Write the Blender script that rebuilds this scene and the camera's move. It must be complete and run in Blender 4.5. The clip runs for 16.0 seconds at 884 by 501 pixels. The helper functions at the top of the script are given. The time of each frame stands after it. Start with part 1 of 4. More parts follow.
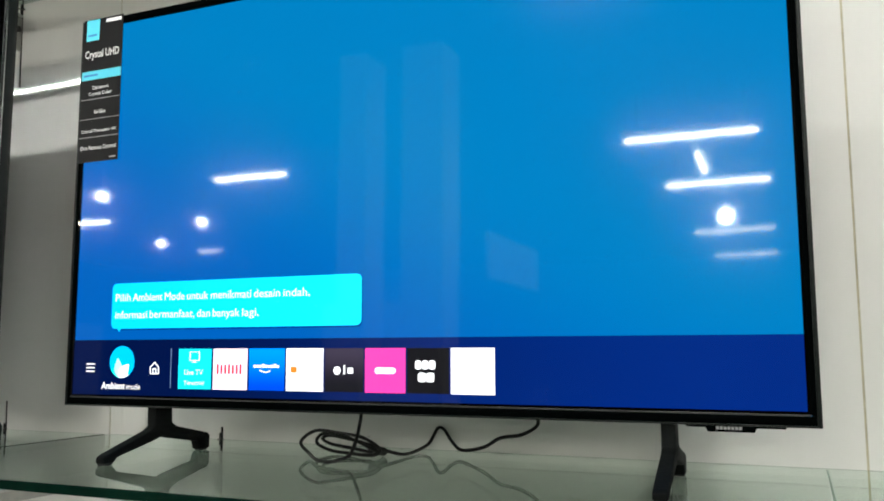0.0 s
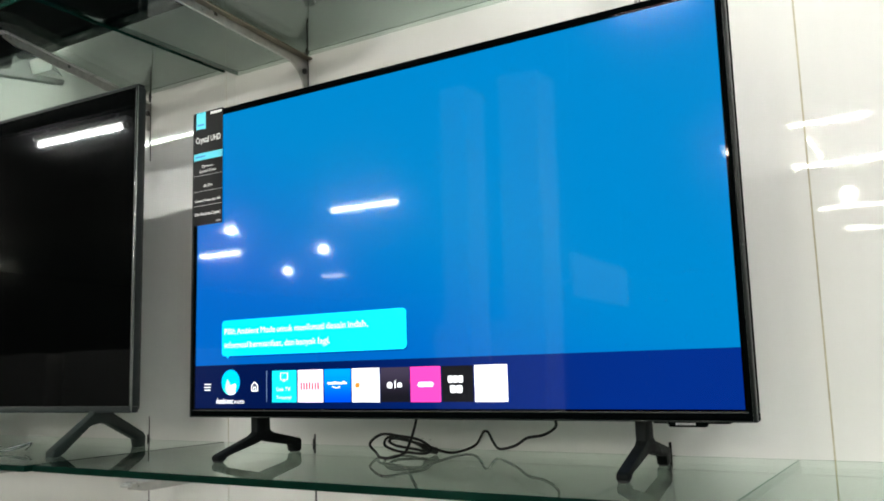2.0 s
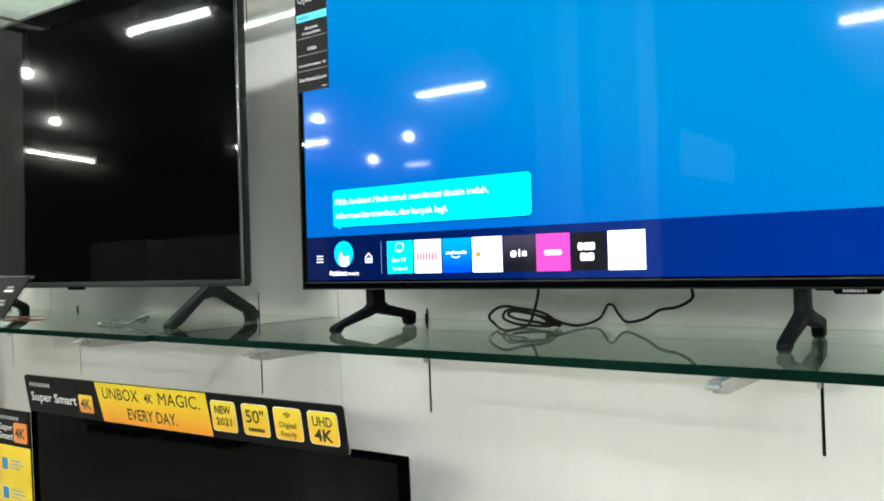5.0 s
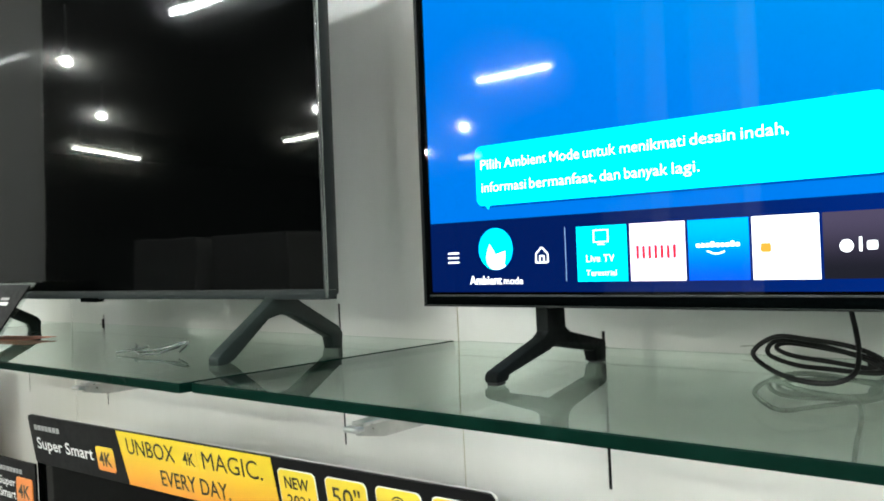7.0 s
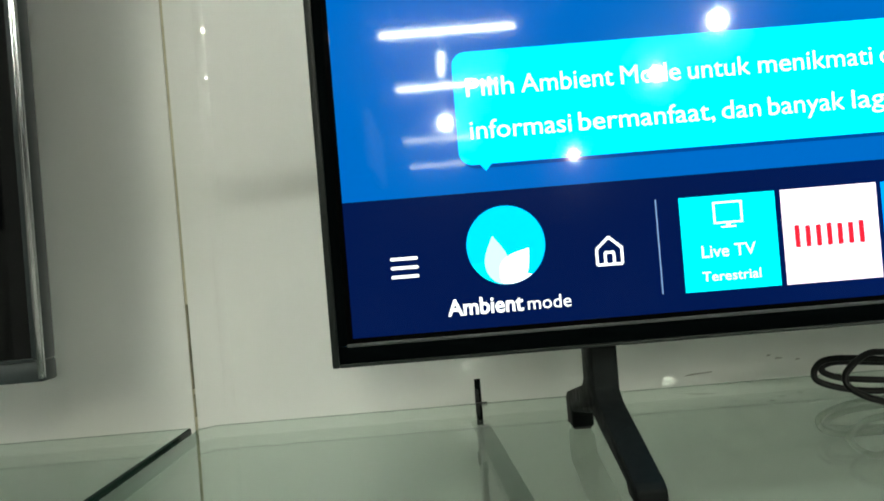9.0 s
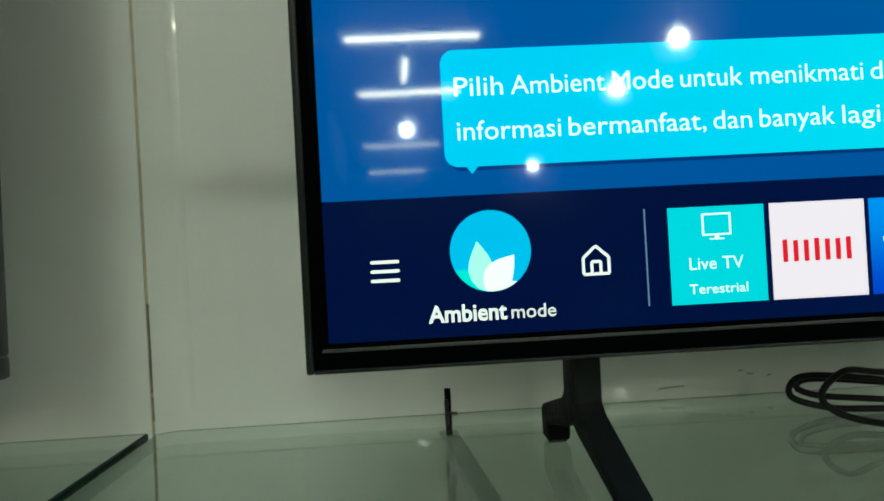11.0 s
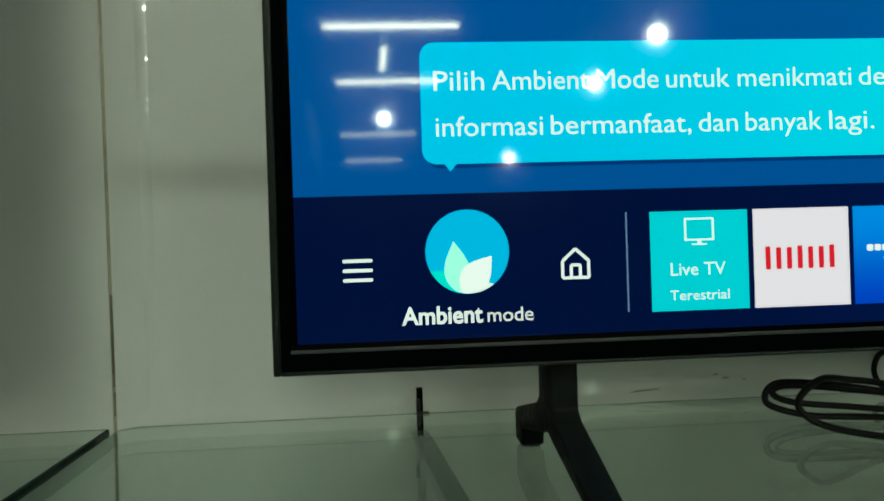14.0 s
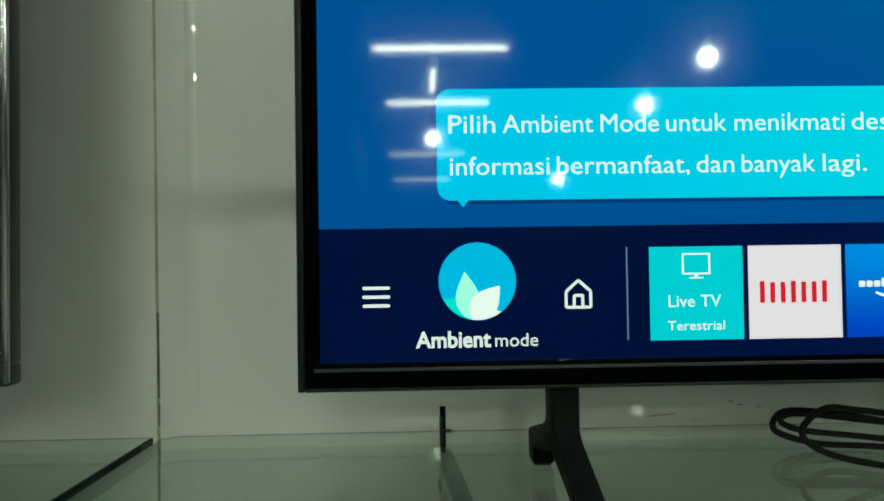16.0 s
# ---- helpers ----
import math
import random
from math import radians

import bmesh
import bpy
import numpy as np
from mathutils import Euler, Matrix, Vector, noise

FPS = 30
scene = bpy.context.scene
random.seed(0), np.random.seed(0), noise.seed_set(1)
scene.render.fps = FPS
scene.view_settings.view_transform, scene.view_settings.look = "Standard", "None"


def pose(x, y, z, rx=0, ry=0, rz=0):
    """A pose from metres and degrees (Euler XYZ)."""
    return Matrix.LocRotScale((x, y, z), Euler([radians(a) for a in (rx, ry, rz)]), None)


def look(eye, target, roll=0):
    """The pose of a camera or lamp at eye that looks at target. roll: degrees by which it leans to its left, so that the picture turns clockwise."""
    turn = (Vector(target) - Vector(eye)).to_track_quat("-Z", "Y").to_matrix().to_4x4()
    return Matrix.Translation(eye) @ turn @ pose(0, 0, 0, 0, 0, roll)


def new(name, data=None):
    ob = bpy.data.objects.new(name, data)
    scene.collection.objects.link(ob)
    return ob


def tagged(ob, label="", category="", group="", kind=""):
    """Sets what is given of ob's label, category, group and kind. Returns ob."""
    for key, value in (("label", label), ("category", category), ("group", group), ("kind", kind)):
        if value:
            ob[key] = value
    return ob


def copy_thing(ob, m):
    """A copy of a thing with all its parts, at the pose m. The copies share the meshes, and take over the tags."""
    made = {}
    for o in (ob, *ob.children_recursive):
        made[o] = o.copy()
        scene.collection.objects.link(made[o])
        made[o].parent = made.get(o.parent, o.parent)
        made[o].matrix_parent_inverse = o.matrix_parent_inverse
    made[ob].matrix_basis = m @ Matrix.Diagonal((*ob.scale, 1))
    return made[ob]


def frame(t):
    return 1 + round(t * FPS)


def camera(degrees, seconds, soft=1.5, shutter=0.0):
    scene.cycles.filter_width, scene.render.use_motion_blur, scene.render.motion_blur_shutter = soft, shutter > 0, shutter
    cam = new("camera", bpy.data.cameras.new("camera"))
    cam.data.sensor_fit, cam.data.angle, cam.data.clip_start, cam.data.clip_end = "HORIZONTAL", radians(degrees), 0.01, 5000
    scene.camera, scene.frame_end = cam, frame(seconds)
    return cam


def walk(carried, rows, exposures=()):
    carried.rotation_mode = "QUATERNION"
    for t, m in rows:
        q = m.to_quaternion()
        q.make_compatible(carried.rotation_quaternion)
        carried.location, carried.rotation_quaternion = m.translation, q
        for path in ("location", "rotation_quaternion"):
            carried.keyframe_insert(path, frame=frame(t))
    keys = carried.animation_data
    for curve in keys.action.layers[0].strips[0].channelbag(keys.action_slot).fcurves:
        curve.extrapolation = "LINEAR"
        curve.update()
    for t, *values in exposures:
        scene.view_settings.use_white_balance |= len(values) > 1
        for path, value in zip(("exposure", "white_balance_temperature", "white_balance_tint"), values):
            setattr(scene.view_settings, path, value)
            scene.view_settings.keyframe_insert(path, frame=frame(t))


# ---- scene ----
cam = camera(55.8, 16.0, soft=1.8)
PATH = [
    (0, (0.947, -0.886, 1.463), (0.175, 0.948, 1.66), -0.6),
    (0.5, (1.038, -0.903, 1.469), (0.041, 0.806, 1.762), -2.1),
    (1, (1.049, -0.983, 1.469), (0.043, 0.722, 1.751), -2.1),
    (1.5, (1.085, -1.035, 1.464), (0.073, 0.674, 1.705), -1.0),
    (2, (1.176, -1.055, 1.466), (0.148, 0.643, 1.708), -2.2),
    (2.5, (1.312, -1.003, 1.453), (0.069, 0.555, 1.627), -2.0),
    (3, (1.304, -0.99, 1.449), (0.044, 0.56, 1.554), -2.3),
    (3.5, (1.198, -1.019, 1.428), (-0.07, 0.528, 1.457), -2.4),
    (3.7, (1.166, -1.027, 1.433), (-0.102, 0.519, 1.431), -3.9),
    (5.8, (1.007, -0.988, 1.436), (-0.155, 0.64, 1.429), -1.3),
    (6, (0.976, -0.947, 1.431), (-0.18, 0.685, 1.427), -1.3),
    (6.5, (0.845, -0.766, 1.442), (-0.451, 0.757, 1.442), -2.5),
    (7, (0.612, -0.692, 1.437), (-0.678, 0.836, 1.42), -2.9),
    (7.5, (0.426, -0.645, 1.442), (-0.612, 1.064, 1.386), -4.8),
    (8, (0.319, -0.567, 1.44), (-0.666, 1.173, 1.412), -5.9),
    (8.5, (0.165, -0.499, 1.437), (-0.289, 1.449, 1.419), -6.0),
    (9, (0.062, -0.457, 1.434), (0.074, 1.543, 1.409), -4.7),
    (9.2, (0.059, -0.449, 1.435), (0.182, 1.547, 1.407), -3.8),
    (11.3, (0.042, -0.44, 1.433), (0.149, 1.557, 1.42), -2.7),
    (11.5, (0.033, -0.44, 1.434), (0.093, 1.558, 1.401), -2.8),
    (12, (0.03, -0.442, 1.437), (0.143, 1.554, 1.397), -2.7),
    (12.5, (0.041, -0.442, 1.445), (0.214, 1.55, 1.411), -2.5),
    (13, (0.053, -0.436, 1.444), (0.202, 1.558, 1.408), -2.0),
    (13.5, (0.055, -0.431, 1.442), (0.228, 1.561, 1.403), -1.5),
    (14, (0.049, -0.425, 1.438), (0.226, 1.567, 1.398), -1.7),
    (14.5, (0.067, -0.434, 1.438), (0.251, 1.557, 1.408), -1.0),
    (15, (0.069, -0.453, 1.441), (0.227, 1.541, 1.426), -0.4),
    (15.5, (0.067, -0.462, 1.443), (0.165, 1.536, 1.433), -0.8),
    (16, (0.066, -0.463, 1.444), (0.128, 1.536, 1.452), -0.8),
]
EXPOSURES = [
    (0.0, -0.22, 6480, 8), (1.0, -0.1, 6480, 8), (2.0, -0.06, 6460, 8), (3.5, 0.14, 6380, 6), (6.5, 0.28, 6200, 3), (7.2, 0.5, 6180, 5), (7.8, 0.58, 6340, 10), (8.3, 0.55, 6550, 10), (9.0, -0.05, 6580, -2),
    (11.3, -0.88, 6560, -14), (12.5, -1.04, 6600, -18), (16.0, -1.04, 6600, -18),
]
walk(cam, [(t, look(eye, target, roll)) for t, eye, target, roll in PATH], EXPOSURES)


# ---- light ----
TUBE_GLOW, FAR_TUBE_GLOW, BULB_GLOW = 315.0, 325.0, 820.0
world = bpy.data.worlds.new("world")
scene.world = world
world.use_nodes = True
world.node_tree.nodes["Background"].inputs["Color"].default_value = (0.8, 0.9, 1.0, 1)
world.node_tree.nodes["Background"].inputs["Strength"].default_value = 0.0

ZT = 1.37          # underside of the television on the shelf
SHELF = ZT - 0.0677 # top of the glass shelf under the screens; all shelves lean back a little
LEAN_BACK = -1.25
WALL = 0.236       # face of the wall panels
RECLINE = pose(0, 0, 0.08, -1.1) @ pose(0, 0, -0.08)   # the televisions lean back on their legs


# ---- materials ----
def material(name, base, rough=0.5, metal=0.0, spec=0.5, vary=0.0, grain=40.0, bump=0.0, bump_scale=60.0, coat=0.0, coat_rough=0.05, stretch=(1, 1, 1)):
    m = bpy.data.materials.new(name)
    m.use_nodes = True
    n, l = m.node_tree.nodes, m.node_tree.links
    b = n["Principled BSDF"]
    b.inputs["Base Color"].default_value = (*base, 1)
    b.inputs["Roughness"].default_value = rough
    b.inputs["Metallic"].default_value = metal
    b.inputs["Specular IOR Level"].default_value = spec
    b.inputs["Coat Weight"].default_value = coat
    b.inputs["Coat Roughness"].default_value = coat_rough
    tc = n.new("ShaderNodeTexCoord")
    if vary > 0:
        fine, wide = n.new("ShaderNodeTexNoise"), n.new("ShaderNodeTexNoise")
        fine.inputs["Scale"].default_value, wide.inputs["Scale"].default_value = grain, grain / 14
        fine.inputs["Detail"].default_value = 5
        add = n.new("ShaderNodeMath")
        add.operation = "ADD"
        mp = n.new("ShaderNodeMapping")
        mp.inputs["Scale"].default_value = stretch
        l.new(tc.outputs["Object"], mp.inputs["Vector"])
        l.new(mp.outputs["Vector"], fine.inputs["Vector"])
        l.new(mp.outputs["Vector"], wide.inputs["Vector"])
        l.new(fine.outputs["Fac"], add.inputs[0])
        l.new(wide.outputs["Fac"], add.inputs[1])
        ramp = n.new("ShaderNodeMapRange")
        ramp.inputs["From Min"].default_value, ramp.inputs["From Max"].default_value = 0.7, 1.3
        ramp.inputs["To Min"].default_value, ramp.inputs["To Max"].default_value = 1 - vary, 1 + vary
        l.new(add.outputs[0], ramp.inputs["Value"])
        mul = n.new("ShaderNodeVectorMath")
        mul.operation = "MULTIPLY"
        mul.inputs[0].default_value = base
        l.new(ramp.outputs["Result"], mul.inputs[1])
        l.new(mul.outputs["Vector"], b.inputs["Base Color"])
        rr = n.new("ShaderNodeMapRange")
        rr.inputs["From Min"].default_value, rr.inputs["From Max"].default_value = 0.7, 1.3
        rr.inputs["To Min"].default_value, rr.inputs["To Max"].default_value = max(0.01, rough * 0.8), min(1, rough * 1.25)
        l.new(add.outputs[0], rr.inputs["Value"])
        l.new(rr.outputs["Result"], b.inputs["Roughness"])
    if bump > 0:
        bn, bp = n.new("ShaderNodeTexNoise"), n.new("ShaderNodeBump")
        bn.inputs["Scale"].default_value = bump_scale
        bn.inputs["Detail"].default_value = 3
        bp.inputs["Strength"].default_value = 1.0
        bp.inputs["Distance"].default_value = bump
        l.new(tc.outputs["Object"], bn.inputs["Vector"])
        l.new(bn.outputs["Fac"], bp.inputs["Height"])
        l.new(bp.outputs["Normal"], b.inputs["Normal"])
        if coat:
            l.new(bp.outputs["Normal"], b.inputs["Coat Normal"])
    return m


def lit(name, colour, strength=1.0, to=None, low=0.0, high=1.0, axis=(1, 0, 0)):
    """A lit area behind the screen's glossy face; with 'to', a gradient along a direction."""
    m = material(name, (0.001, 0.001, 0.0012), 0.14, spec=0.03, coat=0.40, coat_rough=0.042, bump=0.0003, bump_scale=2.0)
    n, l = m.node_tree.nodes, m.node_tree.links
    b = n["Principled BSDF"]
    b.inputs["Coat IOR"].default_value = 1.45
    b.inputs["Emission Color"].default_value = (*colour, 1)
    b.inputs["Emission Strength"].default_value = strength
    if to:
        tc, along = n.new("ShaderNodeTexCoord"), n.new("ShaderNodeVectorMath")
        along.operation = "DOT_PRODUCT"
        along.inputs[1].default_value = axis
        l.new(tc.outputs["Object"], along.inputs[0])
        mr, mix = n.new("ShaderNodeMapRange"), n.new("ShaderNodeMix")
        mr.interpolation_type = "SMOOTHSTEP"
        mr.inputs["From Min"].default_value, mr.inputs["From Max"].default_value = low, high
        l.new(along.outputs["Value"], mr.inputs["Value"])
        mix.data_type = "RGBA"
        mix.inputs["A"].default_value, mix.inputs["B"].default_value = (*colour, 1), (*to, 1)
        l.new(mr.outputs["Result"], mix.inputs["Factor"])
        l.new(mix.outputs["Result"], b.inputs["Emission Color"])
    return m


def glow(name, colour, strength):
    m = bpy.data.materials.new(name)
    m.use_nodes = True
    n, l = m.node_tree.nodes, m.node_tree.links
    n.clear()
    out, e = n.new("ShaderNodeOutputMaterial"), n.new("ShaderNodeEmission")
    e.inputs["Color"].default_value = (*colour, 1)
    e.inputs["Strength"].default_value = strength
    l.new(e.outputs[0], out.inputs[0])
    return m


def sheet_glass(name, tint, rough=0.0, gloss=True):
    m = bpy.data.materials.new(name)
    m.use_nodes = True
    n, l = m.node_tree.nodes, m.node_tree.links
    n.clear()
    out, mix = n.new("ShaderNodeOutputMaterial"), n.new("ShaderNodeMixShader")
    tr, gl, lw = n.new("ShaderNodeBsdfTransparent"), n.new("ShaderNodeBsdfGlossy"), n.new("ShaderNodeLayerWeight")
    pw, fr = n.new("ShaderNodeMath"), n.new("ShaderNodeMath")
    lw.inputs["Blend"].default_value = 0.5
    pw.operation, fr.operation = "POWER", "MULTIPLY_ADD"
    pw.inputs[1].default_value, fr.inputs[1].default_value, fr.inputs[2].default_value = 5.0, 0.95, 0.042
    l.new(lw.outputs["Facing"], pw.inputs[0])
    l.new(pw.outputs[0], fr.inputs[0])
    tr.inputs["Color"].default_value = (*tint, 1)
    gl.inputs["Color"].default_value = (0.95, 1.0, 0.97, 1)
    gl.inputs["Roughness"].default_value = rough
    l.new(fr.outputs[0], mix.inputs[0])
    l.new(tr.outputs[0], mix.inputs[1])
    l.new(gl.outputs[0], mix.inputs[2])
    l.new(mix.outputs[0] if gloss else tr.outputs[0], out.inputs[0])
    return m


def srgb(r, g, b, gain=1.0):
    return tuple(gain * ((v / 255) / 12.92 if v <= 10 else ((v / 255 + 0.055) / 1.055) ** 2.4) for v in (r, g, b))


PANEL = material("white_gloss_laminate", (0.76, 0.757, 0.735), 0.025, spec=0.5, vary=0.018, grain=34, bump=0.00012, bump_scale=3.0, stretch=(1, 1, 0.05))
SCUFF = material("grey_scuff", (0.34, 0.33, 0.30), 0.6)
CARCASS = material("dark_slot_backing", (0.004, 0.004, 0.004), 0.8, spec=0.1)
SEAM = material("aged_seam_filler", (0.44, 0.41, 0.29), 0.6, vary=0.25, grain=60)
GLASS = sheet_glass("float_glass", (0.69, 0.755, 0.715))
REAR_EDGE = sheet_glass("rear_glass_edge", (0.10, 0.24, 0.18))
CLEAR_EDGE = sheet_glass("clear_glass_edge", (0.95, 0.98, 0.96), gloss=False)
EDGE = material("green_glass_edge", (0.0016, 0.012, 0.008), 0.2, spec=0.04, vary=0.3, grain=30)
CHROME = material("chrome", (0.55, 0.56, 0.55), 0.32, metal=1.0, vary=0.1, grain=80)
BRACKET = material("worn_steel", (0.42, 0.42, 0.40), 0.32, metal=0.8, vary=0.2, grain=60)
# brownish metal, streaked lengthwise, for the broad brackets' flanges
BROWN_STEEL = material("brown_steel", (0.22, 0.19, 0.14), 0.28, metal=0.9, vary=0.35, grain=40, stretch=(1, 0.2, 1))
BLACK_METAL = material("black_metal", (0.012, 0.012, 0.012), 0.4, vary=0.2, grain=90)
BEZEL = material("black_bezel_plastic", (0.0008, 0.0013, 0.0014), 0.5, spec=0.0, vary=0.04, grain=30)
TRIM = material("bezel_lip", (0.030, 0.032, 0.035), 0.4, spec=0.3)
FOOT = material("black_foot_plastic", (0.0040, 0.0050, 0.0049), 0.6, spec=0.06, vary=0.2, grain=150)
GREYFOOT = material("grey_foot_plastic", (0.013, 0.019, 0.0175), 0.42, spec=0.2, vary=0.15, grain=150)
PALEFOOT = material("pale_grey_foot_plastic", (0.26, 0.27, 0.27), 0.35, vary=0.1, grain=150)
RIM = material("dark_grey_rim", (0.006, 0.008, 0.0075), 0.42, spec=0.2, vary=0.1, grain=40)
RUBBER = material("rubber", (0.01, 0.01, 0.01), 0.7)
SILVER = material("titan_grey_frame", (0.013, 0.017, 0.018), 0.36, spec=0.2, vary=0.03, grain=20)
POLISHED = material("polished_frame_edge", (0.42, 0.43, 0.44), 0.14, metal=1.0, vary=0.12, grain=25)
BACK = material("black_back_cover", (0.014, 0.014, 0.014), 0.55, vary=0.2, grain=100, bump=0.0002, bump_scale=300)
DEAD = material("switched_off_screen", (0.0006, 0.0008, 0.0008), 0.10, spec=0.006, coat=0.38, coat_rough=0.026, bump=0.0006, bump_scale=2.2)
CABLE = material("black_cable", (0.005, 0.005, 0.005), 0.5, spec=0.2, vary=0.2, grain=200)
INK_BLACK = material("black_card", (0.0045, 0.0045, 0.005), 0.4, spec=0.12, vary=0.15, grain=90)
INK_WHITE = material("white_print", (0.80, 0.80, 0.80), 0.45)
INK_CYAN = material("cyan_print", (0.08, 0.62, 0.80), 0.4, vary=0.05)
INK_GREY = material("grey_print", (0.35, 0.35, 0.35), 0.45)
EDGE_GREY = material("pale_card_edge", (0.55, 0.55, 0.54), 0.5)
INK_BLUE = material("blue_print", (0.03, 0.22, 0.55), 0.45)
INK_DARK = material("dark_print", (0.03, 0.025, 0.01), 0.5)
ACRYLIC = sheet_glass("acrylic", (0.93, 0.95, 0.95))
PAPER = material("red_paper", (0.50, 0.16, 0.10), 0.7, vary=0.2, grain=40)
CARTON = material("brown_cardboard", (0.30, 0.20, 0.09), 0.75, vary=0.15, grain=50, bump=0.0004, bump_scale=120)
TAPE = material("packing_tape", (0.55, 0.48, 0.36), 0.3)
FLOOR = material("pale_floor_tile", (0.48, 0.48, 0.465), 0.22, vary=0.15, grain=14)
GROUT = material("grout", (0.38, 0.38, 0.365), 0.8, vary=0.2)
CEILING = material("dark_ceiling_paint", (0.03, 0.03, 0.03), 0.9, spec=0.1, vary=0.1, grain=6)
PLASTER = material("dark_wall_paint", (0.03, 0.03, 0.03), 0.8, spec=0.1, vary=0.1, grain=8)
WHITE_PAINT = material("white_wall_paint", (0.72, 0.72, 0.70), 0.5, vary=0.05, grain=8)
GREY_PAINT = material("pale_grey_paint", (0.36, 0.36, 0.35), 0.5, vary=0.08, grain=8)
MILKY = material("milky_plastic", (0.85, 0.86, 0.85), 0.35)
MILKY.node_tree.nodes["Principled BSDF"].inputs["Transmission Weight"].default_value = 0.55
BATTEN = material("white_lamp_batten", (0.75, 0.75, 0.75), 0.4)
TUBE = glow("fluorescent_tube", (1.0, 0.985, 0.95), TUBE_GLOW)
# glow tuned by distance to balance the light: far tubes warmer, farthest dimmed
FAR_TUBE = glow("far_fluorescent_tube", (1.0, 0.965, 0.80), FAR_TUBE_GLOW)
DIM_TUBE = glow("dim_fluorescent_tube", (1.0, 0.95, 0.76), 0.35 * FAR_TUBE_GLOW)
BULB = glow("lamp_bulb", (1.0, 0.96, 0.88), BULB_GLOW)


def gradient_print(name, low_colour, high_colour, z0, z1, axis="Z"):
    m = material(name, low_colour, 0.32, coat=0.3, coat_rough=0.1)
    n, l = m.node_tree.nodes, m.node_tree.links
    tc, sep, mr, mix = n.new("ShaderNodeTexCoord"), n.new("ShaderNodeSeparateXYZ"), n.new("ShaderNodeMapRange"), n.new("ShaderNodeMix")
    l.new(tc.outputs["Object"], sep.inputs[0])
    l.new(sep.outputs[axis], mr.inputs["Value"])
    mr.inputs["From Min"].default_value, mr.inputs["From Max"].default_value = z0, z1
    mix.data_type = "RGBA"
    mix.inputs["A"].default_value, mix.inputs["B"].default_value = (*low_colour, 1), (*high_colour, 1)
    l.new(mr.outputs["Result"], mix.inputs["Factor"])
    l.new(mix.outputs["Result"], n["Principled BSDF"].inputs["Base Color"])
    return m


# ---- mesh helpers ----
def finish(name, bm, mats, smooth=False):
    bmesh.ops.recalc_face_normals(bm, faces=bm.faces)
    me = bpy.data.meshes.new(name)
    bm.to_mesh(me)
    bm.free()
    for m in mats if isinstance(mats, (list, tuple)) else [mats]:
        me.materials.append(m)
    if smooth:
        for p in me.polygons:
            p.use_smooth = True
        me.set_sharp_from_angle(angle=radians(38))
    return me


def part(name, bm, mats, parent=None, label="", smooth=False, m=None):
    ob = new(name, finish(name, bm, mats, smooth))
    if parent:
        ob.parent = parent
    if m is not None:
        ob.matrix_basis = m
    return tagged(ob, label)


def thing(name, label, category, m=None, group="", kind=""):
    ob = new(name)
    ob.empty_display_size = 0.05
    if m is not None:
        ob.matrix_basis = m
    return tagged(ob, label, category, group, kind)


def box(x0, x1, y0, y1, z0, z1, bevel=0.0, seg=2, bm=None):
    b = bmesh.new()
    vs = [b.verts.new((x, y, z)) for x in (x0, x1) for y in (y0, y1) for z in (z0, z1)]
    for f in ((0, 1, 3, 2), (4, 6, 7, 5), (0, 4, 5, 1), (2, 3, 7, 6), (0, 2, 6, 4), (1, 5, 7, 3)):
        b.faces.new([vs[i] for i in f])
    if bevel:
        bmesh.ops.bevel(b, geom=list(b.edges), offset=bevel, segments=seg, profile=0.5, affect="EDGES")
    if bm is None:
        return b
    me = bpy.data.meshes.new("tmp")
    b.to_mesh(me)
    b.free()
    bm.from_mesh(me)
    bpy.data.meshes.remove(me)
    return bm


def plate(points, y0, y1, bm=None):
    """A flat piece from an outline in x and z, from y0 (front) to y1."""
    bm = bm or bmesh.new()
    a = [bm.verts.new((x, y0, z)) for x, z in points]
    b = [bm.verts.new((x, y1, z)) for x, z in points]
    bm.faces.new(a)
    bm.faces.new(b[::-1])
    n = len(a)
    for i in range(n):
        bm.faces.new((a[i], b[i], b[(i + 1) % n], a[(i + 1) % n]))
    return bm


def side_profile(points, x0, x1, bevel=0.0):
    """A piece from an outline in y and z, from x0 to x1."""
    bm = bmesh.new()
    a = [bm.verts.new((x0, y, z)) for y, z in points]
    b = [bm.verts.new((x1, y, z)) for y, z in points]
    bm.faces.new(a)
    bm.faces.new(b[::-1])
    n = len(a)
    for i in range(n):
        bm.faces.new((a[i], b[i], b[(i + 1) % n], a[(i + 1) % n]))
    bmesh.ops.recalc_face_normals(bm, faces=bm.faces)
    if bevel:
        bmesh.ops.bevel(bm, geom=list(bm.edges), offset=bevel, segments=2, profile=0.5, affect="EDGES")
    return bm


def rounded(x0, x1, z0, z1, r, n=6):
    pts = []
    for cx, cz, a0 in ((x1 - r, z1 - r, 0), (x0 + r, z1 - r, 90), (x0 + r, z0 + r, 180), (x1 - r, z0 + r, 270)):
        for i in range(n + 1):
            a = radians(a0 + 90 * i / n)
            pts.append((cx + r * math.cos(a), cz + r * math.sin(a)))
    return pts


def disc(cx, cz, r, n=48):
    return [(cx + r * math.cos(2 * math.pi * i / n), cz + r * math.sin(2 * math.pi * i / n)) for i in range(n)]


